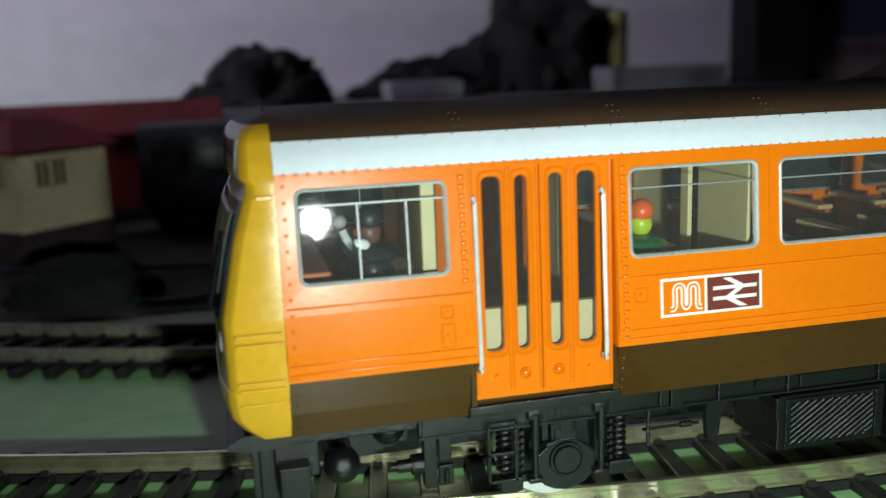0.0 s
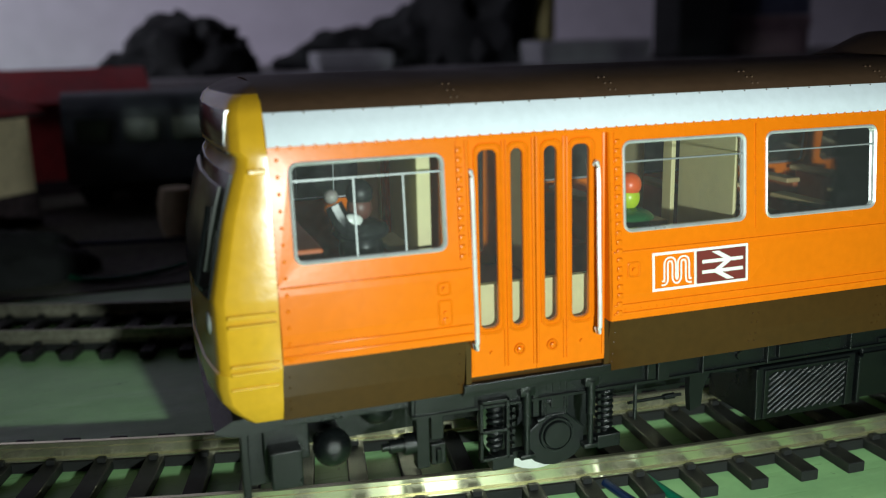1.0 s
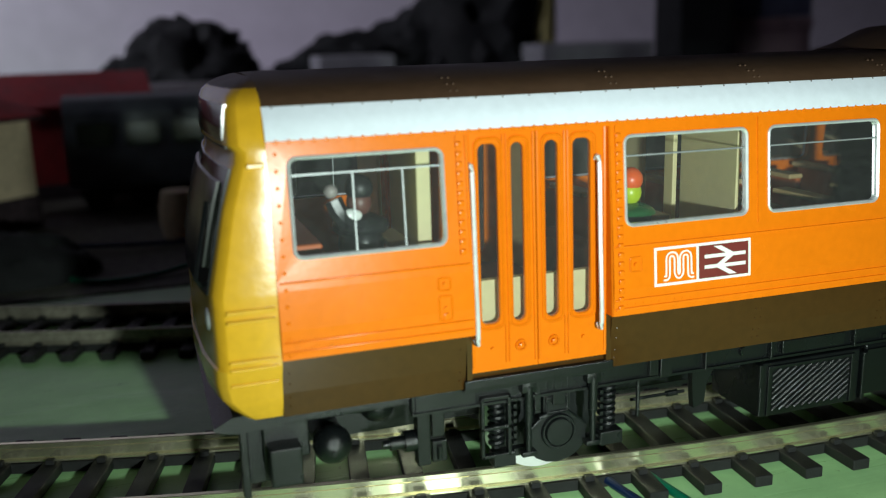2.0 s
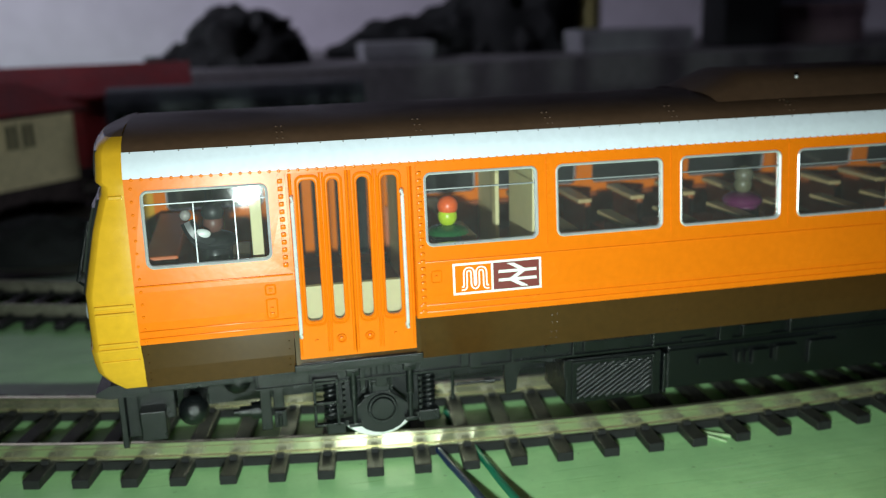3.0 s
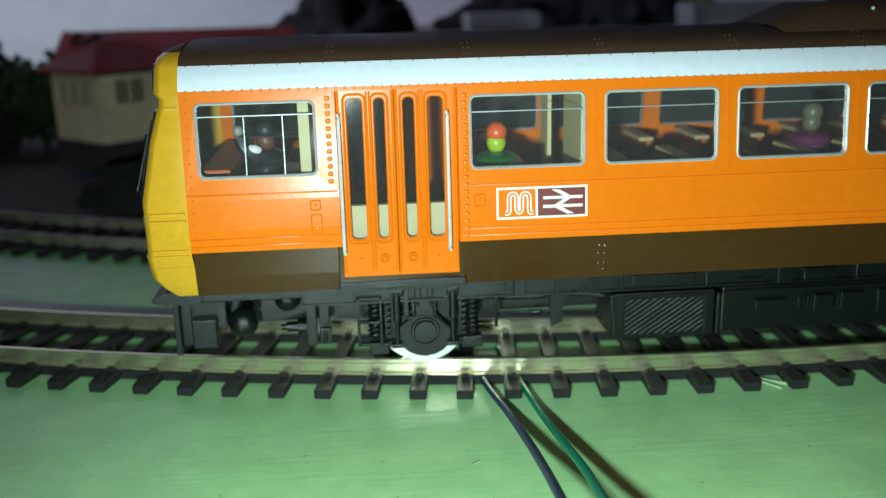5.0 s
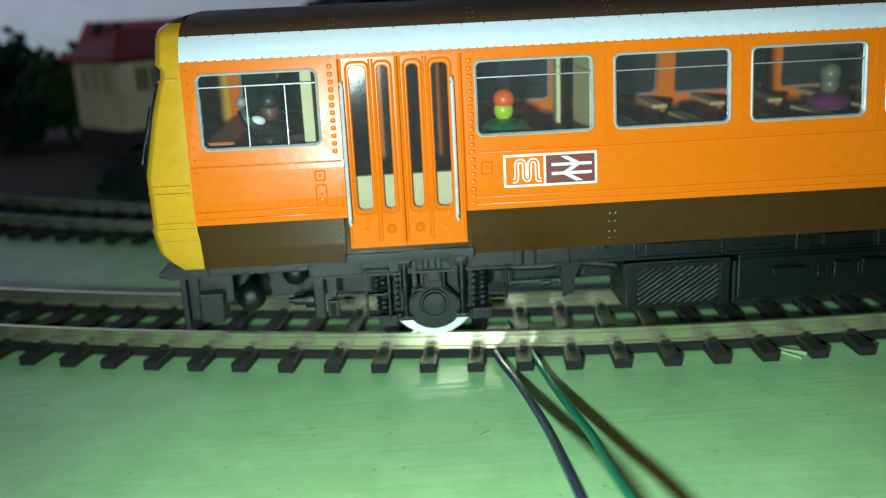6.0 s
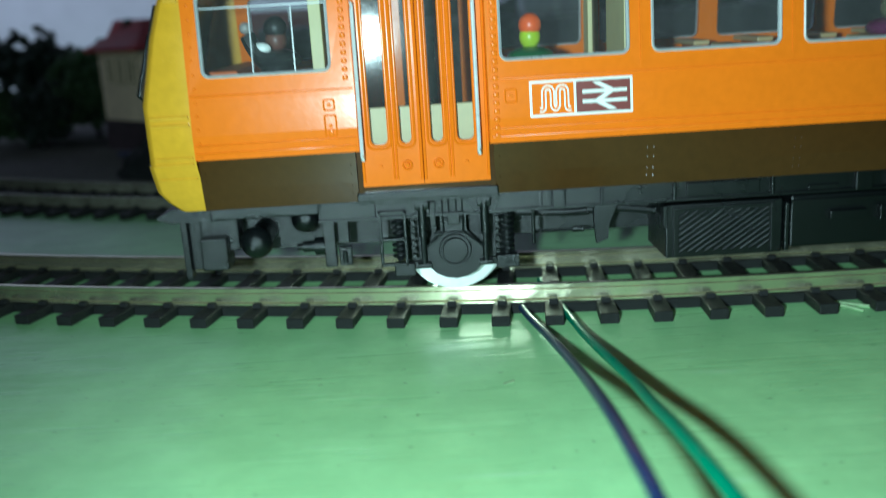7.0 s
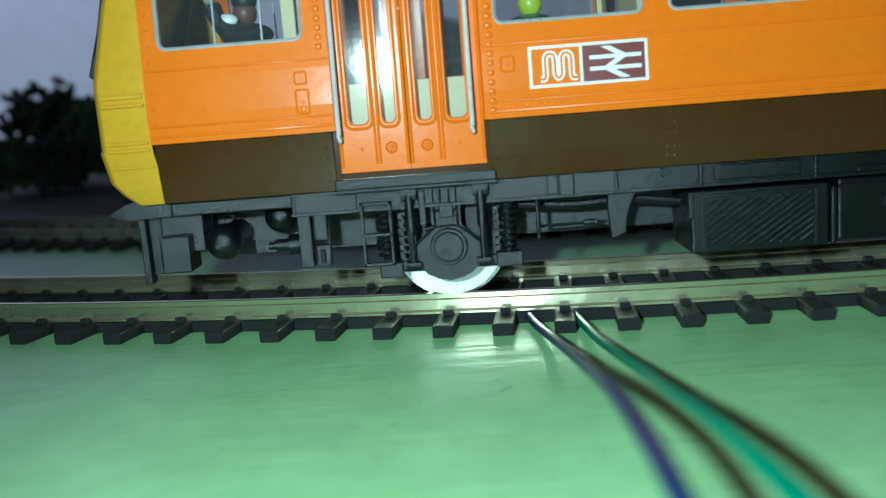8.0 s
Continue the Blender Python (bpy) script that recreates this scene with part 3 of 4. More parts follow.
        loft(bm, L, closed=True, caps=True)
        flip(bm, far)
        part("winding_line", bm, PRINT, badge, "white winding line")

# roof
bm = bmesh.new()
prof = [(0.182, 4.972), (0.25, 5.035), (0.36, 5.1), (0.52, 5.155), (0.8, 5.21), (1.2, 5.25), (YC, 5.265)]
prof = prof + [(FAR - y, z) for y, z in prof[-2::-1]]
loft(bm, [[(x, y, 4.972 + (z - 4.972) * k) for y, z in prof] for x, k in ((X_FRONT, 0.97), (0.3, 1), (0.36, 1), (0.42, 1), (4, 1), (8, 1), (12, 1), (X_BACK, 1))])
part("roof", bm, ROOFBROWN, car, "dark brown curved roof", smooth=True)
bm = bmesh.new()
for x in (2.15, 2.22, 4.0, 4.07, 5.86, 5.93, 7.73, 7.8, 9.6, 9.67):
    for i, (y, z) in enumerate(prof[1:4]):
        bmesh.ops.create_icosphere(bm, subdivisions=1, radius=0.017, matrix=Matrix.Translation((x, y - 0.0, z)))
for x in [0.3 + 0.3 * i for i in range(60)]:
    bmesh.ops.create_icosphere(bm, subdivisions=1, radius=0.01, matrix=Matrix.Translation((x, 0.17, 4.96)))
tagged(part("roof_rivets", bm, ROOFBROWN, car), kind="stuff")
bm = bmesh.new()  # roof pod
loft(bm, [[(x, y, 5.17 + h * (1 - ((y - YC) / w) ** 4)) for y in [YC - w + 2 * w * i / 10 for i in range(11)]] for x, h, w in ((8.6, 0.1, 1.15), (9.25, 0.4, 1.1), (14.0, 0.4, 1.1), (14.6, 0.12, 1.15))])
part("roof_pod", bm, ROOFBROWN, car, "raised brown roof housing", smooth=True)
bm = bmesh.new()
ball(bm, (10.0, 0.75, 5.47), 0.03)
part("pod_stud", bm, SILVER, car)

# yellow cab end
FRONT = ((1.82, -0.17), (1.95, -0.3), (2.09, -0.4), (2.26, -0.43), (2.44, -0.43), (2.46, -0.41), (3.15, -0.41), (3.2, -0.41), (4.0, -0.24), (4.4, -0.12), (4.46, -0.09), (4.56, -0.08), (4.62, -0.14), (4.96, -0.13), (5.07, -0.1), (5.14, -0.03))
FY = ((1.82, 0.12), (2.0, 0.02), (2.41, -0.03), (2.43, -0.1), (2.8, -0.13), (3.5, -0.07), (4.5, 0.015), (4.65, 0.03), (4.97, 0.175), (5.07, 0.28), (5.14, 0.46))


def plan(z, x, y):
    xs = X_FRONT
    pts = [(xs, y), (x + 0.1, y + 0.004), (x + 0.085, y + 0.01), (x + 0.01, y + 0.1), (x, y + 0.12), (x - 0.03, y + 0.26), (x - 0.09, y + 0.7), (x - 0.13, YC)]
    pts += [(a, FAR - b) for a, b in pts[-2::-1]]
    return [(a, b, z) for a, b in pts]


bm = bmesh.new()
rings = [plan(z, x, side_y(z, FY)) for z, x in FRONT]
loft(bm, rings)
cabend = part("cab_end", bm, YELLOW, car, "glossy yellow cab moulding", smooth=True)
for z0, z1 in ((3.02, 3.055), (2.93, 2.955), (2.52, 2.545), (2.44, 2.465), (2.25, 2.27), (4.41, 4.45)):
    bm = bmesh.new()
    y0, y1 = side_y(z0, FY), side_y(z1, FY)
    box(bm, -0.31 if z0 < 3.5 else 0.0, 0.17, y0 - 0.026, y0 + 0.05, z0 - 0.006, z1 + 0.006, 0.012)
    part("moulded_rib", bm, YELLOW, cabend)
bm = bmesh.new()  # brown cap over the destination box
loft(bm, [[(a, b, 5.142) for a, b, z in rings[-1]], [(a * 0.7 + 0.06, YC + (b - YC) * 0.95, 5.18) for a, b, z in rings[-1]], [(a * 0.25 + 0.15, YC + (b - YC) * 0.8, 5.215) for a, b, z in rings[-1]], [(0.2, YC + (b - YC) * 0.6, 5.235) for a, b, z in rings[-1]]])
part("cab_roof_cap", bm, ROOFBROWN, car, smooth=True)


def front_patch(name, z0, z1, y0, mat, lift, label=""):
    bm = bmesh.new()
    out = []
    for i in range(5):
        z = z0 + (z1 - z0) * i / 4
        x = -side_y(z, tuple((a, -b) for a, b in FRONT))
        y = side_y(z, FY)
        row = []
        for j in range(9):
            yy = y0 + (YC - y0) * j / 4 if j <= 4 else FAR - (y0 + (YC - y0) * (8 - j) / 4)
            u = min(yy, FAR - yy) - y
            xx = x - 0.03 * min(1, u / 0.26) - 0.06 * max(0, min(1, (u - 0.26) / 0.44)) - 0.04 * max(0, min(1, (u - 0.7) / 1.0))
            row.append((xx - lift, yy, z))
        out.append(row)
    loft(bm, out)
    r = bmesh.ops.extrude_face_region(bm, geom=bm.faces[:])
    for v in r["geom"]:
        if isinstance(v, bmesh.types.BMVert):
            v.co.x += 0.05
    return part(name, bm, mat, car, label, smooth=True)


front_patch("windscreen_surround", 3.18, 4.4, 0.14, SCREEN, 0.02, "black windscreen surround")
front_patch("windscreen", 3.42, 4.26, 0.34, PANE_DARK, 0.05, "dark windscreen glass")
front_patch("destination_box", 4.58, 5.0, 0.3, SCREEN, 0.012, "black destination window")
for y in (0.3, FAR - 0.3):
    bm = bmesh.new()
    ball(bm, (-0.44, y, 2.9), 0.12, 0.35, 1, 1.1)
    part("headlight", bm, SILVER, car, "small chrome headlight", smooth=True)
bm = bmesh.new()
tube(bm, [(-0.46, 0.4, 3.2), (-0.54, 0.34, 3.3), (-0.36, 0.5, 4.05)], 0.025, 6)
part("wiper", bm, BLACK, car)
bm = bmesh.new()
box(bm, X_BACK, X_BACK + 0.1, 0.0, FAR, 1.85, 5.3)
part("rear_wall", bm, BROWN, car)

# interior
bm = bmesh.new()
box(bm, X_FRONT, X_BACK, 0.12, FAR - 0.12, 2.3, 2.38)
part("saloon_floor", bm, FLOORRED, car)
bm = bmesh.new()
for y in (0.1, FAR - 0.16):
    box(bm, DOOR1 + 0.1, X_BACK, y + 0.02, y + 0.04, 2.38, 3.35)
part("saloon_dado", bm, SEATRED, car)
for x0, x1, y0, y1, z1 in ((1.72, 1.87, 0.14, 1.2, 4.75), (1.83, 1.88, 2.2, FAR - 0.14, 4.75), (4.02, 4.06, 2.2, FAR - 0.14, 4.75), (5.3, 5.36, 1.0, 1.2, 4.7), (5.6, 5.65, 0.14, 1.3, 4.75), (5.62, 5.67, 2.25, FAR - 0.14, 4.75)):
    bm = bmesh.new()
    box(bm, x0, x1, y0, y1, 2.38, z1, 0.01)
    part("bulkhead", bm, CREAM, car, "cream moulded partition")
bm = bmesh.new()
box(bm, 2.3, 3.8, 0.2, 0.3, 2.38, 2.99, 0.01)
part("door_well_panel", bm, CREAM, car, "cream low panel inside the doors")
bm = bmesh.new()
box(bm, 0.3, 0.75, 0.3, FAR - 0.3, 2.38, 3.55, 0.03)
part("driving_desk", bm, SEATRED, car)


def bench(x, y0, y1):
    root = new("bench_seat")
    root.parent = car
    bm = bmesh.new()
    box(bm, x, x + 0.5, y0, y1, 2.38, 2.85, 0.03)
    part("seat", bm, SEATRED, root)
    bm = bmesh.new()
    box(bm, x + 0.42, x + 0.52, y0, y1, 2.7, 3.44, 0.03)
    part("backrest", bm, SEATRED, root)
    bm = bmesh.new()
    box(bm, x + 0.3, x + 0.54, y0 - 0.0, y1, 3.43, 3.5, 0.02)
    part("seat_top", bm, SEATTAN, root, "tan seat back top")


for k in range(10):
    for y0, y1 in ((0.2, 1.3), (2.1, FAR - 0.2)):
        bench(5.8 + 0.93 * k, y0, y1)
bench(4.3, 0.3, 1.3)
bench(4.3, 2.1, 3.1)
bench(1.15, 0.35, 1.0)


def figure(name, label, x, y, z, body, head, hat, arm=None, lean=0.0):
    """A painted seated model figure, one plain mesh."""
    bm = bmesh.new()

    def paint(vs, i):
        for v in vs:
            for f in v.link_faces:
                f.material_index = i

    paint(ball(bm, (x, y, z), 0.3, 0.8, 1.1, 1.2), 0)
    paint(ball(bm, (x, y, z + 0.22), 0.23, 1.35, 1.4, 0.6), 0)
    paint(ball(bm, (x - lean, y, z + 0.47), 0.14, 1, 1, 1.1), 1)
    paint(ball(bm, (x + 0.005 - lean, y, z + 0.62), 0.15, 1, 1, 1.0), 2)
    if arm:
        p = smooth_path([(x, y - 0.2, z + 0.25), (x - 0.2, y - 0.24, z + 0.3), (x - 0.32, y - 0.2, z + 0.55)], 4)
        n0 = len(bm.verts)
        tube(bm, p, 0.1, 8)
        bm.verts.ensure_lookup_table()
        paint(bm.verts[n0:], 0)
        paint(ball(bm, (x - 0.34, y - 0.2, z + 0.64), 0.075), 4)
        paint(ball(bm, (x - 0.16, y - 0.26, z + 0.38), 0.1, 1.3, 0.5, 0.75), 3)
    ob = part(name, bm, [surface(name + "_coat", body, 0.3, bump=0.1), surface(name + "_face", head, 0.4, bump=0.1), surface(name + "_top", hat, 0.4, bump=0.1), surface(name + "_light", (0.7, 0.72, 0.7), 0.3, bump=0.1), surface(name + "_glove", (0.3, 0.27, 0.26), 0.4, bump=0.1)], None, smooth=True)
    return tagged(ob, label, "model figure")


figure("driver_figure", "black-coated painted driver figure seated in the cab", 1.22, 0.62, 3.42, (0.015, 0.016, 0.018), (0.12, 0.05, 0.04), (0.015, 0.015, 0.017), arm=True)
figure("passenger_figure", "green-coated seated figure with lime face and orange hair", 4.48, 0.62, 3.27, (0.01, 0.1, 0.025), (0.45, 0.6, 0.02), (0.75, 0.11, 0.02))
figure("passenger_figure", "purple-coated seated figure with grey head", 9.3, 0.9, 3.36, (0.12, 0.02, 0.08), (0.14, 0.13, 0.08), (0.14, 0.13, 0.09))
# ---- underframe ----


def plate(name, pts, y0, y1, mat=BLACK, label="", parent=car):
    bm = bmesh.new()
    prism(bm, pts, y0, y1)
    return part(name, bm, mat, parent, label)


for far in (False, True):
    def put(name, fn, mat=BLACK, label="", smooth=False, parent=car):
        bm = bmesh.new()
        fn(bm)
        flip(bm, far)
        return part(name, bm, mat, parent, label, smooth)

    put("sole_bar", lambda b: (box(b, 1.6, 18.5, 0.2, 0.32, 1.56, 1.86, 0.015), box(b, 1.6, 18.5, 0.16, 0.22, 1.555, 1.585)))
    put("step_board", lambda b: (box(b, 2.15, 3.95, -0.014, 0.24, 1.83, 1.945, 0.015), box(b, 2.15, 3.95, 0.03, 0.24, 1.79, 1.835, 0.008)), label="black step under the doors")
    put("front_bar", lambda b: box(b, 0.0, 1.7, 0.3, 0.5, 1.64, 1.84, 0.02))
    put("guard_iron", lambda b: (box(b, -0.24, -0.16, 0.34, 0.55, 0.85, 1.8, 0.012), box(b, -0.16, 0.1, 0.46, 0.54, 0.95, 1.7, 0.012)))
    put("battery_box", lambda b: box(b, 0.04, 0.38, 0.16, 0.6, 1.0, 1.43, 0.02))
    put("box_hanger", lambda b: box(b, 0.0, 0.5, 0.4, 0.8, 1.2, 1.66, 0.02))
    put("air_tank", lambda b: (rod(b, (0.74, 0.4, 1.3), (0.74, 1.1, 1.3), 0.17, 20), ball(b, (0.74, 0.38, 1.3), 0.215, seg=20), rod(b, (0.72, 0.15, 1.28), (0.72, 0.2, 1.28), 0.03)), smooth=True, label="round black air tank")
    put("air_tank", lambda b: ball(b, (1.35, 0.8, 1.5), 0.2), smooth=True)
    put("brake_cylinder", lambda b: (rod(b, (1.52, 0.3, 1.22), (1.7, 0.3, 1.22), 0.12, 16), rod(b, (1.36, 0.3, 1.22), (1.52, 0.3, 1.22), 0.075, 14), rod(b, (1.28, 0.3, 1.22), (1.36, 0.3, 1.22), 0.045, 12)), smooth=True)
    put("hanger_frame", lambda b: (box(b, 1.64, 2.35, 0.18, 0.3, 1.55, 1.82, 0.012), box(b, 1.65, 1.8, 0.18, 0.34, 0.95, 1.56, 0.012), box(b, 1.83, 1.98, 0.22, 0.34, 1.25, 1.56, 0.012), box(b, 1.83, 2.0, 0.22, 0.3, 0.95, 1.2, 0.012), rod(b, (1.91, 0.2, 0.99), (1.91, 0.2, 1.15), 0.03)))
    put("step_frame", lambda b: [box(b, x0, x1, 0.12, 0.2, z0, z1, 0.008) for x0, x1, z0, z1 in ((2.38, 2.42, 0.92, 1.66), (2.7, 2.74, 0.92, 1.66), (2.38, 2.74, 1.62, 1.66), (2.38, 2.74, 1.26, 1.3), (2.38, 2.74, 0.92, 0.96))])

    def coil(x, y):
        def make(b):
            pts = [(x + 0.075 * math.cos(a), y + 0.075 * math.sin(a), 0.98 + 0.6 * i / 96) for i in range(97) for a in (2 * math.pi * 8 * i / 96,)]
            tube(b, pts, 0.028, 6)
            rod(b, (x, y, 0.95), (x, y, 1.6), 0.045, 8)
        return make

    for x in (2.63, 4.06):
        put("coil_spring", coil(x, 0.32), smooth=True, label="black coil spring")
    put("rack_strip", lambda b: [box(b, 2.8, 2.84, 0.2, 0.28, 1.0 + 0.09 * i, 1.05 + 0.09 * i) for i in range(6)] + [box(b, 3.9, 3.94, 0.2, 0.28, 1.0 + 0.09 * i, 1.05 + 0.09 * i) for i in range(6)])
    for x in (2.95, 3.76):
        put("damper", lambda b, x=x: (rod(b, (x, 0.12, 0.92), (x, 0.12, 1.4), 0.035, 10), rod(b, (x, 0.12, 1.3), (x, 0.12, 1.72), 0.055, 12), box(b, x - 0.09, x + 0.09, 0.08, 0.2, 1.66, 1.8, 0.012), box(b, x - 0.09, x + 0.09, 0.08, 0.2, 0.88, 0.94, 0.01)), smooth=True)
    put("axleguard", lambda b: prism(b, [(2.7, 0.74), (3.08, 0.74), (3.2, 0.68), (3.54, 0.68), (3.66, 0.74), (4.05, 0.74), (4.05, 1.82), (2.7, 1.82)], 0.6, 0.66))
    axle = put("axlebox", lambda b: prism(b, [(2.98, 0.9), (3.72, 0.9), (3.72, 1.1), (3.52, 1.32), (3.52, 1.62), (3.6, 1.8), (3.1, 1.8), (3.18, 1.62), (3.18, 1.32), (2.98, 1.1)], 0.22, 0.34))
    put("axle_cap", lambda b: turned(b, 3.36, 1.08, ((0.215, 0.24), (0.215, 0.19), (0.205, 0.175), (0.188, 0.175), (0.184, 0.205), (0.17, 0.205), (0.166, 0.165), (0.158, 0.155), (0.02, 0.153)), 32), parent=axle)
    put("axle_rib", lambda b: [tube(b, [(x0, 0.21, z0), (x1, 0.21, z1)], 0.016, 6) for x0, z0, x1, z1 in ((2.98, 1.12, 3.22, 1.32), (3.72, 1.12, 3.48, 1.32), (3.22, 1.32, 3.48, 1.32), (3.22, 1.32, 3.22, 1.8), (3.48, 1.32, 3.48, 1.8), (3.3, 1.42, 3.3, 1.75), (3.4, 1.42, 3.4, 1.75), (3.22, 1.5, 3.48, 1.5))], parent=axle)
    put("axle_bracket", lambda b: (box(b, 3.28, 3.44, 0.17, 0.24, 1.42, 1.56, 0.012), box(b, 3.05, 3.13, 0.17, 0.24, 1.35, 1.75, 0.012), rod(b, (3.1, 0.17, 1.3), (3.2, 0.17, 1.32), 0.03)), parent=axle)
    put("axle_foot", lambda b: (prism(b, [(2.95, 0.92), (3.77, 0.92), (3.62, 0.76), (3.5, 0.7), (3.36, 0.675), (3.22, 0.7), (3.1, 0.76)], 0.24, 0.36), box(b, 2.55, 2.82, 0.18, 0.36, 0.76, 0.93, 0.015), box(b, 3.9, 4.2, 0.18, 0.36, 0.8, 0.97, 0.015), box(b, 2.82, 2.95, 0.24, 0.34, 0.84, 0.93), box(b, 3.77, 3.9, 0.24, 0.34, 0.84, 0.93)), parent=axle)

    def wheel(b, x):
        rod(b, (x, 0.72, 1.03), (x, 0.93, 1.03), 0.63, 56)
        rod(b, (x, 0.93, 1.03), (x, 1.0, 1.03), 0.7, 56)
    for x in (3.37, 15.13):
        w = new("wheel")
        w.parent = car
        put("tyre", lambda b: wheel(b, x), WHEEL, "bright metal wheel", True, w)
        put("wheel_centre", lambda b: rod(b, (x, 0.69, 1.03), (x, 0.725, 1.03), 0.3, 32), BLACK, "", False, w)
    put("guard_rod", lambda b: (tube(b, [(4.4, 0.2, 1.6), (4.4, 0.2, 1.1)], 0.025, 8), tube(b, [(4.45, 0.45, 1.2), (5.2, 0.45, 1.2)], 0.02, 6), rod(b, (4.95, 0.45, 1.2), (5.1, 0.45, 1.2), 0.04, 8), box(b, 4.52, 4.64, 0.14, 0.22, 1.6, 1.82, 0.01)))
    put("sole_rib", lambda b: [box(b, x, x + w, 0.13, 0.21, 1.57, 1.82, 0.012) for x, w in ((4.66, 0.16), (5.28, 0.03), (6.22, 0.04), (7.5, 0.04), (8.6, 0.22), (9.8, 0.04))] + [rod(b, (5.85, 0.21, 1.72), (5.85, 0.15, 1.72), 0.06, 14)])
    put("drop_bracket", lambda b: prism(b, [(5.22, 1.58), (5.55, 1.58), (5.42, 1.3), (5.4, 1.08), (5.25, 1.02), (5.22, 1.3)], 0.3, 0.4))
    put("pipe", lambda b: tube(b, smooth_path([(4.2, 0.6, 1.45), (4.9, 0.6, 1.4), (5.5, 0.62, 1.42), (6.1, 0.6, 1.35)], 4), 0.05, 8))
    rad = put("radiator_box", lambda b: (box(b, 6.14, 7.68, 0.2, 1.2, 0.78, 1.5, 0.02), box(b, 6.1, 6.16, 0.16, 0.26, 1.2, 1.5, 0.01), box(b, 7.7, 7.76, 0.16, 0.3, 0.8, 1.45, 0.015)), label="black radiator box with slanting grille")

    def grille(b):
        x0, x1, z0, z1 = 6.32, 7.5, 0.86, 1.4
        for i in range(-6, 16):
            a = x0 + i * 0.115
            pts = []
            for k in range(2):
                x, z = (a, z0) if k == 0 else (a + (z1 - z0) * 1.5, z1)
                pts.append([x, z])
            (xa, za), (xb, zb) = pts
            if xa < x0:
                za += (x0 - xa) / 1.5
                xa = x0
            if xb > x1:
                zb -= (xb - x1) / 1.5
                xb = x1
            if xb - xa > 0.05 and zb > za:
                tube(b, [(xa, 0.188, za), (xb, 0.188, zb)], 0.016, 5)
    put("grille", grille, BLACK, "", False, rad)
    put("grille_frame", lambda b: [box(b, *q, 0.008) for q in ((6.24, 6.3, 0.17, 0.21, 0.8, 1.46), (7.52, 7.58, 0.17, 0.21, 0.8, 1.46), (6.3, 7.52, 0.17, 0.21, 1.42, 1.46))], BLACK, "", False, rad)
    eng = put("engine_casing", lambda b: (box(b, 7.8, 12.2, 0.24, 1.2, 0.82, 1.52, 0.03), box(b, 7.8, 10.4, 0.2, 0.3, 1.42, 1.46), box(b, 12.3, 14.0, 0.24, 1.2, 0.9, 1.5, 0.03)), label="black engine casing under the floor")
    put("casing_detail", lambda b: (rod(b, (9.25, 0.25, 1.2), (9.25, 0.2, 1.2), 0.03), [box(b, x, x + 0.05, 0.15, 0.26, 1.14, 1.34, 0.01) for x in (8.95, 9.08, 9.55)], rod(b, (9.75, 0.26, 1.26), (9.75, 0.19, 1.26), 0.07, 14), box(b, 8.3, 8.8, 0.17, 0.26, 1.18, 1.3, 0.012), box(b, 9.2, 9.5, 0.16, 0.26, 1.1, 1.34, 0.015), box(b, 9.62, 10.0, 0.17, 0.26, 1.1, 1.36, 0.015), box(b, 10.2, 10.7, 0.18, 0.26, 1.0, 1.38, 0.015)), BLACK, "", False, eng)
    put("side_cover", lambda b: (box(b, 6.4, 7.35, 0.14, 0.22, 1.62, 1.79, 0.012), box(b, 9.0, 9.5, 0.14, 0.22, 1.6, 1.78, 0.012), box(b, 8.0, 8.4, 0.17, 0.22, 1.6, 1.66, 0.006)))
bm = bmesh.new()
box(bm, 0.4, 17, 1.2, 2.2, 1.0, 1.85)
part("chassis_spine", bm, BLACK, car)
bm = bmesh.new()
box(bm, 0.2, 18.6, 0.3, FAR - 0.3, 1.84, 1.95)
part("chassis_deck", bm, BLACK, car)
bm = bmesh.new()
prism(bm, [(-0.5, 1.73), (-0.3, 1.83), (0.2, 1.83), (0.2, 1.66), (-0.3, 1.64), (-0.49, 1.69)], 0.24, FAR - 0.24)
prism(bm, [(-0.3, 1.66), (0.1, 1.66), (0.1, 1.3)], 0.6, 0.7)
part("buffer_beam", bm, BLACK, car, "black front valance plate")
for x in (3.37, 15.13):
    bm = bmesh.new()
    rod(bm, (x, 0.7, 1.05), (x, FAR - 0.7, 1.05), 0.1)
    part("axle_shaft", bm, BLACK, car)

# ---- wires in front of the track ----


def wire(name, label, pts, mat, r=0.056):
    bm = bmesh.new()
    tube(bm, smooth_path(pts, 10), r, 12)
    return tagged(part(name, bm, mat, None, smooth=True), label, "wire", group="track feed wires")


wire("wire", "dark blue insulated feed wire rising off the board", [(4.1, 1.9, 0.075), (4.28, 0.4, 0.08), (4.37, -0.2, 0.1), (4.43, -0.7, 0.15), (4.48, -1.8, 0.33), (4.49, -2.9, 0.54), (4.45, -4.0, 0.8), (4.42, -5.0, 1.0), (4.4, -6.0, 1.12), (4.5, -7.4, 1.0), (5.2, -12.0, 0.2), (6.0, -16.0, 0.06), (7.0, -24.0, 0.06)], BLUEWIRE)
wire("wire", "green insulated feed wire rising off the board", [(4.66, 1.9, 0.075), (4.81, 0.4, 0.08), (4.86, -0.2, 0.1), (4.89, -0.7, 0.13), (4.94, -1.8, 0.28), (4.99, -2.9, 0.44), (4.95, -4.0, 0.66), (4.93, -5.0, 0.86), (4.94, -6.0, 0.98), (5.1, -7.4, 0.9), (6.0, -12.0, 0.2), (7.0, -16.0, 0.06), (8.0, -24.0, 0.06)], GREENWIRE)

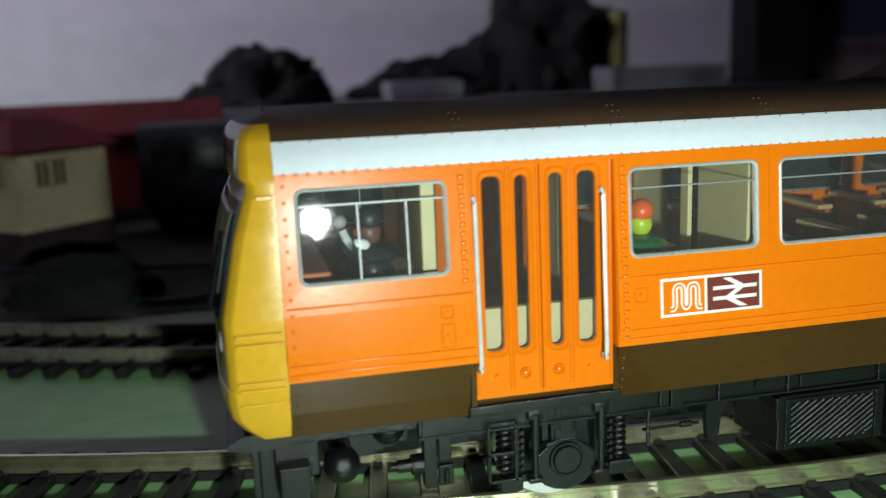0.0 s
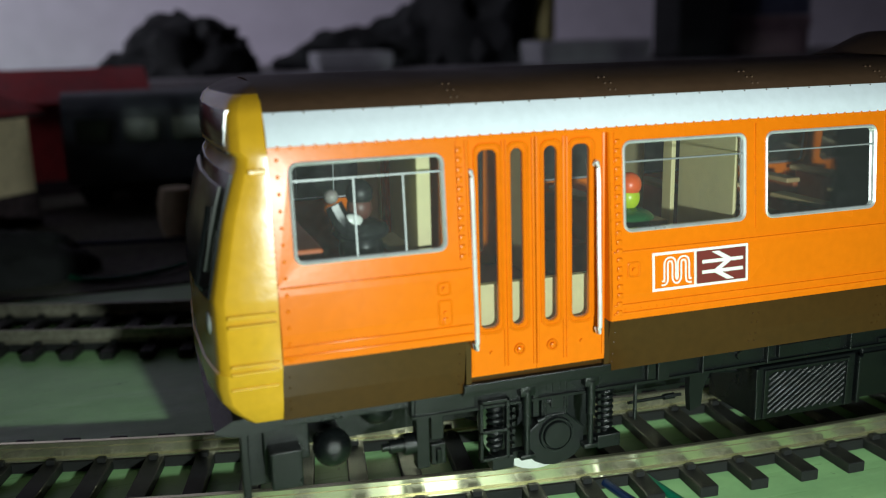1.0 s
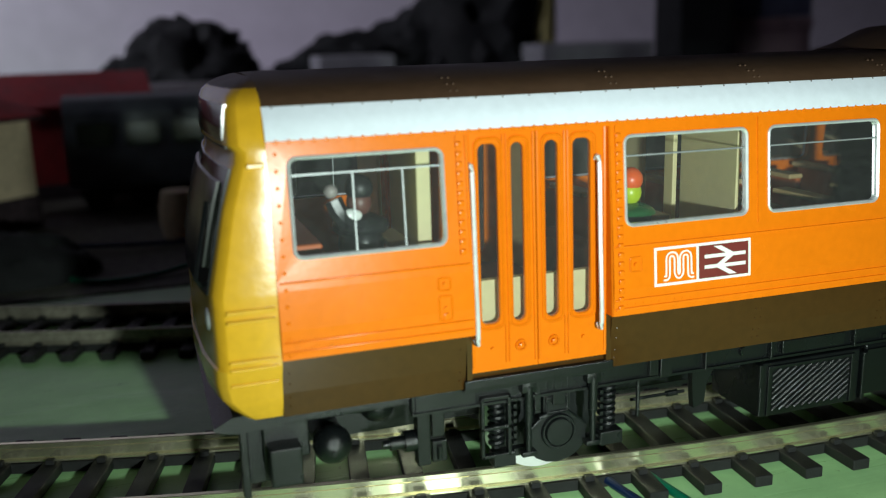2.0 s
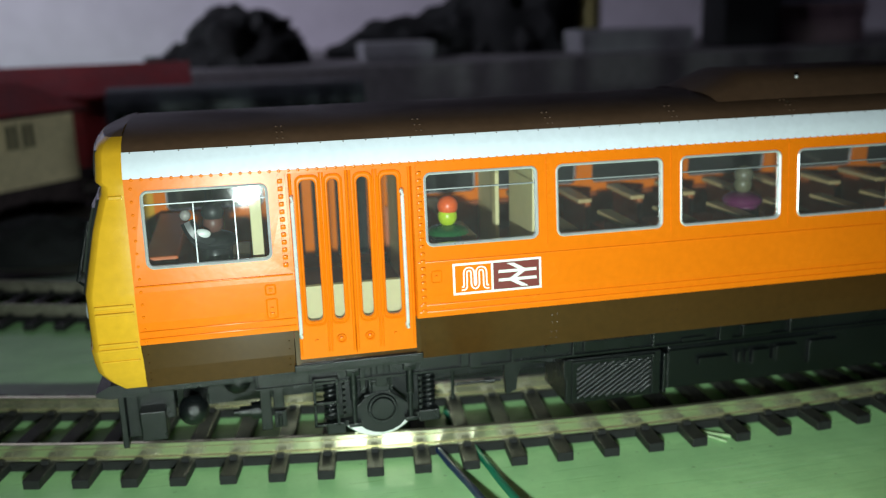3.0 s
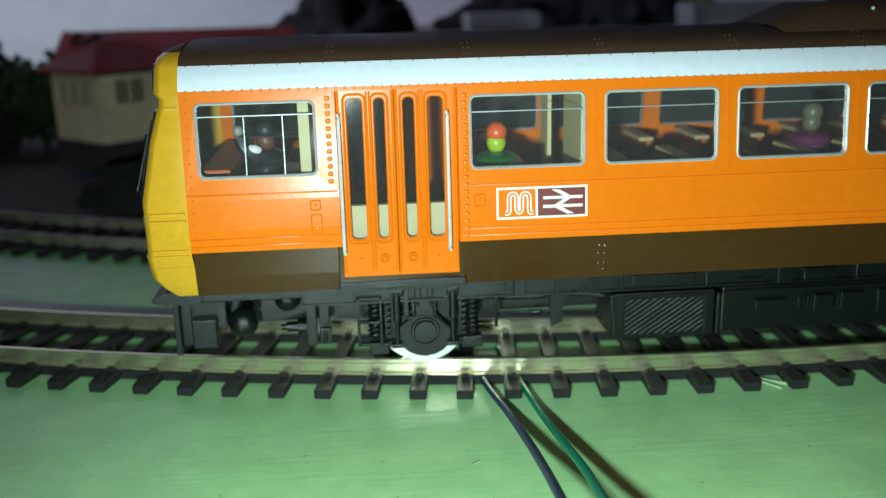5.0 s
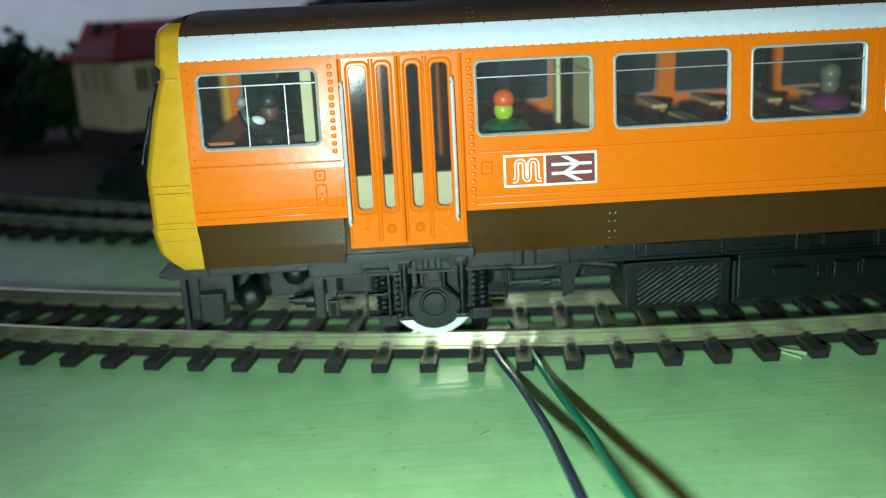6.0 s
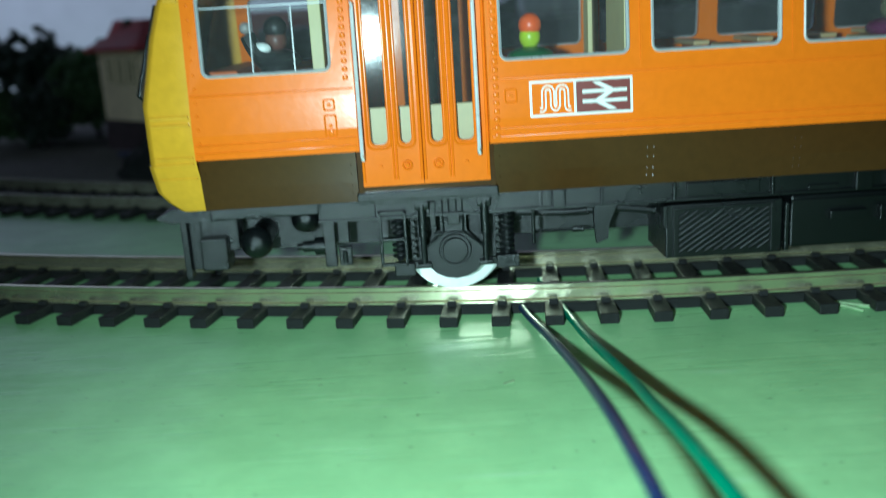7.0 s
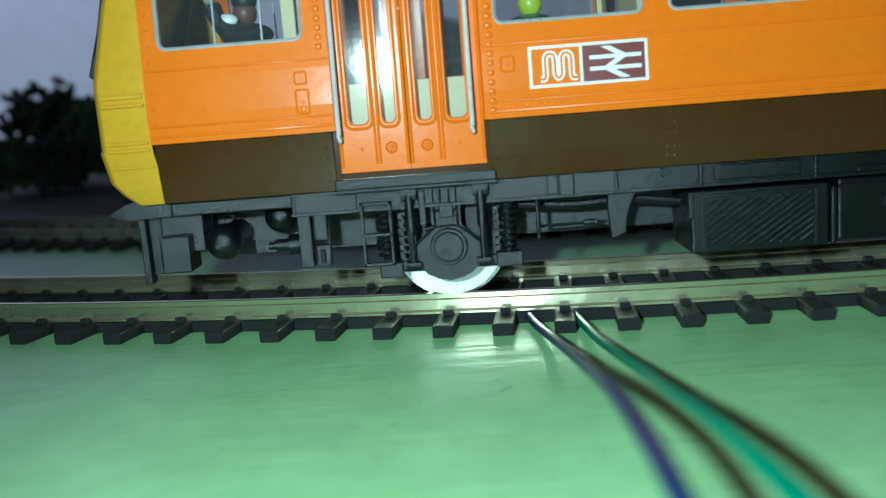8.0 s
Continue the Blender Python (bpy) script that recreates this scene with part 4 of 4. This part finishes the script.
wire("wire", "green wire looped on the yard behind the tracks", [(-3.6, 17.5, 0.12), (-3.1, 15.0, 0.12), (-2.3, 13.9, 0.12), (-1.0, 13.8, 0.15), (0.4, 14.6, 0.2), (2.5, 15.5, 0.12)], GREENWIRE, 0.07)
wire("wire", "blue wire lying along the yard", [(-7.5, 19.5, 0.12), (-5.0, 18.2, 0.3), (-2.8, 17.4, 0.3), (-0.4, 17.3, 0.2), (2.0, 17.8, 0.12)], BLUEWIRE, 0.07)
bm = bmesh.new()
loft(bm, [[(-0.05 + r * math.cos(a), 18.6 + r * math.sin(a), z) for a in [2 * math.pi * k / 20 for k in range(20)]] for z, r in ((0.05, 0.42), (0.5, 0.52), (1.0, 0.52), (1.45, 0.42))], closed=True, caps=True)
tagged(part("barrel", bm, CREAMWALL, None, smooth=True), "tan model barrel standing on the yard", "barrel")

# scratches and flecks on the board
bm = bmesh.new()
prism(bm, [(3.78, 0), (3.9, 0.0), (3.91, 0.02), (3.8, 0.02)], -1.84, -1.79)
for v in bm.verts:
    v.co = Vector((v.co.x, v.co.y + (v.co.x - 3.8) * 0.6, 0.002 + v.co.z * 0.3))
tagged(part("paint_fleck", bm, GLUE), "pale fleck of paint on the green board", "paint fleck")
bm = bmesh.new()
tube(bm, smooth_path([(8.2, 0.3, 0.012), (8.4, 0.03, 0.05), (8.65, -0.17, 0.012)], 6), 0.02, 6)
tube(bm, smooth_path([(8.25, 0.4, 0.012), (8.55, 0.1, 0.03), (8.85, -0.05, 0.012)], 6), 0.025, 6)
tagged(part("glue_strand", bm, GLUE), "clear dried glue strand beside the sleepers", "glue strand")

# ---- things behind the train ----


def house(name, label, cx, cy, turn, lx, ly, plinth, eaves, ridge, wallmat, hipped=False):
    """A small rendered building on a dark brick base with a red gabled roof; its ridge runs along x before the turn."""
    root = thing(name, label, "model building")
    M = Matrix.Translation((cx, cy, 0)) @ Matrix.Rotation(radians(turn), 4, "Z")

    def put(pname, fn, mat, plabel="", parent=root):
        b = bmesh.new()
        fn(b)
        bmesh.ops.transform(b, matrix=M, verts=b.verts)
        return part(pname, b, mat, parent, plabel)

    put("plinth", lambda b: box(b, -lx / 2 - 0.06, lx / 2 + 0.06, -ly / 2 - 0.06, ly / 2 + 0.06, 0, plinth, 0.03), BRICK, "dark brick base")
    if hipped:
        put("wall", lambda b: box(b, -lx / 2, lx / 2, -ly / 2, ly / 2, plinth, eaves), wallmat, "cream rendered wall")
    else:
        put("wall", lambda b: loft(b, [[(x, -ly / 2, plinth), (x, ly / 2, plinth), (x, ly / 2, eaves), (x, 0, ridge - 0.1), (x, -ly / 2, eaves)] for x in (-lx / 2, lx / 2)], closed=True, caps=True), wallmat, "red rendered wall")
    o = 0.34
    if hipped:
        X, Y, r = lx / 2 + o, ly / 2 + o, max(0.4, lx / 2 - ly / 2 + 0.5)

        def hip(b):
            loft(b, [[(-X, -Y, eaves - 0.12), (X, -Y, eaves - 0.12), (X, Y, eaves - 0.12), (-X, Y, eaves - 0.12)], [(-X, -Y, eaves), (X, -Y, eaves), (X, Y, eaves), (-X, Y, eaves)],
                     [(-r, -0.05, ridge), (r, -0.05, ridge), (r, 0.05, ridge), (-r, 0.05, ridge)]], closed=True, caps=True)

        put("roof", hip, REDROOF, "matt red hipped roof")
        put("gutter", lambda b: tube(b, [(-X, -Y, eaves - 0.1), (X, -Y, eaves - 0.1)], 0.06, 8), BRICK)
    else:
        put("roof", lambda b: loft(b, [[(x, -ly / 2 - o, eaves - 0.1), (x, -ly / 2 - o, eaves), (x, 0, ridge + 0.08), (x, ly / 2 + o, eaves), (x, ly / 2 + o, eaves - 0.1), (x, 0, ridge - 0.05)] for x in (-lx / 2 - o, lx / 2 + o)], closed=True, caps=True), REDROOF, "matt red roof")
        for a in (-lx / 2 - o - 0.06, lx / 2 + o - 0.02):
            put("bargeboard", lambda b: loft(b, [[(x, -ly / 2 - o, eaves - 0.28), (x, 0, ridge - 0.2), (x, ly / 2 + o, eaves - 0.28), (x, ly / 2 + o, eaves - 0.02), (x, 0, ridge + 0.06), (x, -ly / 2 - o, eaves - 0.02)] for x in (a, a + 0.08)], closed=True, caps=True), REDROOF)
    return put


p = house("signal_box", "cream model signal box with dark base and red roof", -6.35, 22.1, 47, 3.3, 3.0, 1.1, 3.6, 4.5, CREAMWALL, True)


def casement(b, side, a, w, z0, z1):
    """A window's frame of stiles, rails and one upright, on the long side (side 0) or the end (side 1)."""
    for u0, u1, v0, v1 in ((a, a + 0.07, z0, z1), (a + w - 0.07, a + w, z0, z1), (a + 0.07, a + w - 0.07, z0, z0 + 0.07), (a + 0.07, a + w - 0.07, z1 - 0.07, z1), (a + w / 2 - 0.03, a + w / 2 + 0.03, z0 + 0.07, z1 - 0.07)):
        if side:
            box(b, -1.74, -1.66, u0, u1, v0, v1)
        else:
            box(b, u0, u1, -1.59, -1.51, v0, v1)


for i in range(3):
    w = p("window", lambda b, i=i: box(b, -1.69, -1.63, -1.0 + 0.68 * i, -0.42 + 0.68 * i, 2.35, 3.3), PANE_DARK, "dark window pane")
    p("window_frame", lambda b, i=i: casement(b, 1, -1.0 + 0.68 * i, 0.58, 2.35, 3.3), CREAMWALL, "cream window frame", w)
for i in range(2):
    w = p("window", lambda b, i=i: box(b, -1.1 + 0.62 * i, -0.55 + 0.62 * i, -1.54, -1.48, 2.35, 3.3), PANE_DARK, "dark window pane")
    p("window_frame", lambda b, i=i: casement(b, 0, -1.1 + 0.62 * i, 0.55, 2.35, 3.3), CREAMWALL, "cream window frame", w)
p = house("goods_shed", "long model shed with red walls and red roof", -5.4, 30.0, 4, 9.2, 4.5, 0.6, 3.5, 4.55, REDROOF)

# dark coach standing on a siding
coach = thing("coach", "dark grey model coach standing in shade", "model coach")
bm = bmesh.new()
loft(bm, [[(x, 24.2, 0.9), (x, 24.1, 2.6), (x, 24.25, 3.4), (x, 24.7, 3.8), (x, 25.6, 3.95), (x, 26.5, 3.8), (x, 27.0, 3.4), (x, 27.1, 2.6), (x, 27.0, 0.9)] for x in (-3.3, 6.5)], closed=True, caps=True)
part("body", bm, DARKCOACH, coach, smooth=True)
for i in range(6):
    bm = bmesh.new()
    box(bm, -2.9 + 1.55 * i, -1.8 + 1.55 * i, 24.06, 24.16, 2.3, 3.1, 0.03)
    part("window", bm, PANE_DARK, coach)
for i in range(4):
    bm = bmesh.new()
    x = (-2.4, -0.9, 4.0, 5.6)[i]
    rod(bm, (x, 24.5, 0.5), (x, 24.7, 0.5), 0.5, 20)
    part("wheel", bm, BLACK, coach)
bm = bmesh.new()
box(bm, -3.0, 6.2, 24.6, 26.6, 0.5, 0.9)
part("frame", bm, BLACK, coach)

# low dark mound, ballast strip, bushes
def mound(name, label, cat, c, rx, ry, h, mat, seed, rough=0.18, n=26):
    bm = bmesh.new()
    bmesh.ops.create_icosphere(bm, subdivisions=4, radius=1.0)
    for v in bm.verts:
        d = 1 + rough * noise.noise(v.co * 2.2 + Vector((seed, 0, 0))) + rough * 0.6 * noise.noise(v.co * 6 + Vector((0, seed, 0)))
        v.co = Vector((c[0] + v.co.x * rx * d, c[1] + v.co.y * ry * d, c[2] + max(-0.02, v.co.z * h * d)))
    return tagged(part(name, bm, mat, None, smooth=True), label, cat)


mound("mound", "low dark mound of model coal", "coal mound", (-4.2, 15.2, 0), 1.9, 1.3, 1.15, BLACKCLOTH, 3)
bm = bmesh.new()
box(bm, -60, 70, 13.0, 37.9, 0.0, 0.05)
tagged(part("pavement", bm, BALLAST), "grey-green card yard surface", "yard", kind="structure")
def bush(name, label, c, r, h, mat, seed, count=520):
    """A clump of many small tufts with an uneven outline."""
    rng = random.Random(seed)
    root = thing(name, label, "model shrub", group="shrubs behind the line")
    bm = bmesh.new()
    rod(bm, (c[0], c[1], c[2]), (c[0], c[1], c[2] + h * 0.5), 0.12, 8, 0.05)
    part("trunk", bm, BLACKCLOTH, root)
    bm = bmesh.new()
    for _ in range(count):
        a, u, w = rng.uniform(0, 6.283), rng.uniform(-0.9, 1), rng.uniform(0.2, 1)
        k = math.sqrt(max(0.0, 1 - u * u * 0.8))
        p = Vector((c[0] + r * w * k * math.cos(a), c[1] + r * w * k * math.sin(a), max(c[2] + 0.15, c[2] + h * 0.55 + h * 0.5 * u * w)))
        m = Matrix.Translation(p) @ Euler((rng.uniform(0, 3), rng.uniform(0, 3), 0)).to_matrix().to_4x4() @ Matrix.Diagonal((rng.uniform(0.6, 1.4), rng.uniform(0.6, 1.4), rng.uniform(0.4, 1), 1))
        bmesh.ops.create_icosphere(bm, subdivisions=1, radius=0.22, matrix=m)
    tagged(part("crown", bm, mat, root), kind="stuff")


bush("shrub", "green flock shrub behind the signal box", (-10.4, 26.0, 0), 1.8, 3.4, FOLIAGE, 1)
bush("shrub", "dark flock shrub against the wall", (-13.4, 28.0, 0), 2.3, 4.4, DARKFOLIAGE, 2)
bush("shrub", "green flock shrub low on the bank", (-12.6, 24.5, 0), 2.0, 2.2, FOLIAGE, 3)
bush("shrub", "dark flock shrub on the bank", (-9.6, 29.5, 0), 1.5, 4.6, DARKFOLIAGE, 4)
bush("shrub", "dark flock shrub beside the yard", (-11.4, 23.0, 0), 1.0, 2.6, DARKFOLIAGE, 5, 160)

# ledge along the wall with what lies on it
bm = bmesh.new()
box(bm, -1.5, 75, 38, 60, 0.0, 3.7, 0.15)
tagged(part("ledge", bm, GREYLEDGE), "long grey ledge along the wall", "ledge", kind="structure")
mound("black_cloth", "crumpled black cloth pile on the ledge", "cloth", (1.9, 43, 3.6), 3.4, 3.0, 3.4, BLACKCLOTH, 7, 0.3)
mound("black_cloth", "low black cloth pile on the ledge", "cloth", (-1.2, 44, 3.0), 2.6, 2.0, 1.7, BLACKCLOTH, 9, 0.3)
mound("black_cloth", "large black bag slumped on the ledge", "bag", (19.5, 47, 3.6), 5.6, 4.0, 6.5, BLACKCLOTH, 11, 0.35)
mound("black_cloth", "black cloth lying along the ledge", "cloth", (12.5, 46, 3.6), 4.6, 2.5, 2.4, BLACKCLOTH, 15, 0.35)


def carton(name, label, x0, x1, y0, y1, z0, z1, mat):
    root = thing(name, label, "box")
    bm = bmesh.new()
    box(bm, x0, x1, y0, y1, z0, z1, 0.1)
    part("body", bm, mat, root)
    bm = bmesh.new()
    box(bm, x0 - 0.08, x1 + 0.08, y0 - 0.08, y1 + 0.08, z1 - 0.7, z1 + 0.05, 0.08)
    part("lid", bm, mat, root)
    return root


BLUECARD = surface("blue_grey_card", (0.09, 0.1, 0.16), 0.7, vary=0.15, grain=100, stain=15)
PINKCARD = surface("pink_grey_card", (0.22, 0.15, 0.17), 0.7, vary=0.15, grain=100, stain=15)
YELLOWTIN = surface("dull_yellow_tin", (0.45, 0.4, 0.16), 0.5, vary=0.15, grain=100, stain=15)
carton("storage_box", "flat pale box lying on the grey ledge", 8.6, 12.6, 40, 42.5, 3.72, 4.7, PALEBOX)
carton("storage_box", "flat pale box on the grey ledge", 21.5, 28.6, 40, 43, 3.72, 5.0, PALEBOX)
carton("storage_box", "tall black box standing on the ledge", 31.2, 35.0, 41, 44, 3.72, 12, BLACKCLOTH)
carton("storage_box", "blue-grey box standing on the ledge", 35.6, 41.8, 42, 46, 6.3, 13, BLUECARD)
carton("storage_box", "pinkish box under the blue one", 35.6, 41.8, 42, 46, 3.72, 6.2, PINKCARD)
bm = bmesh.new()
rod(bm, (23.6, 44.5, 5.1), (23.6, 44.5, 8.4), 0.8, 20)
tagged(part("paint_tin", bm, YELLOWTIN, None, smooth=True), "dull yellow tin among the black bags", "tin")
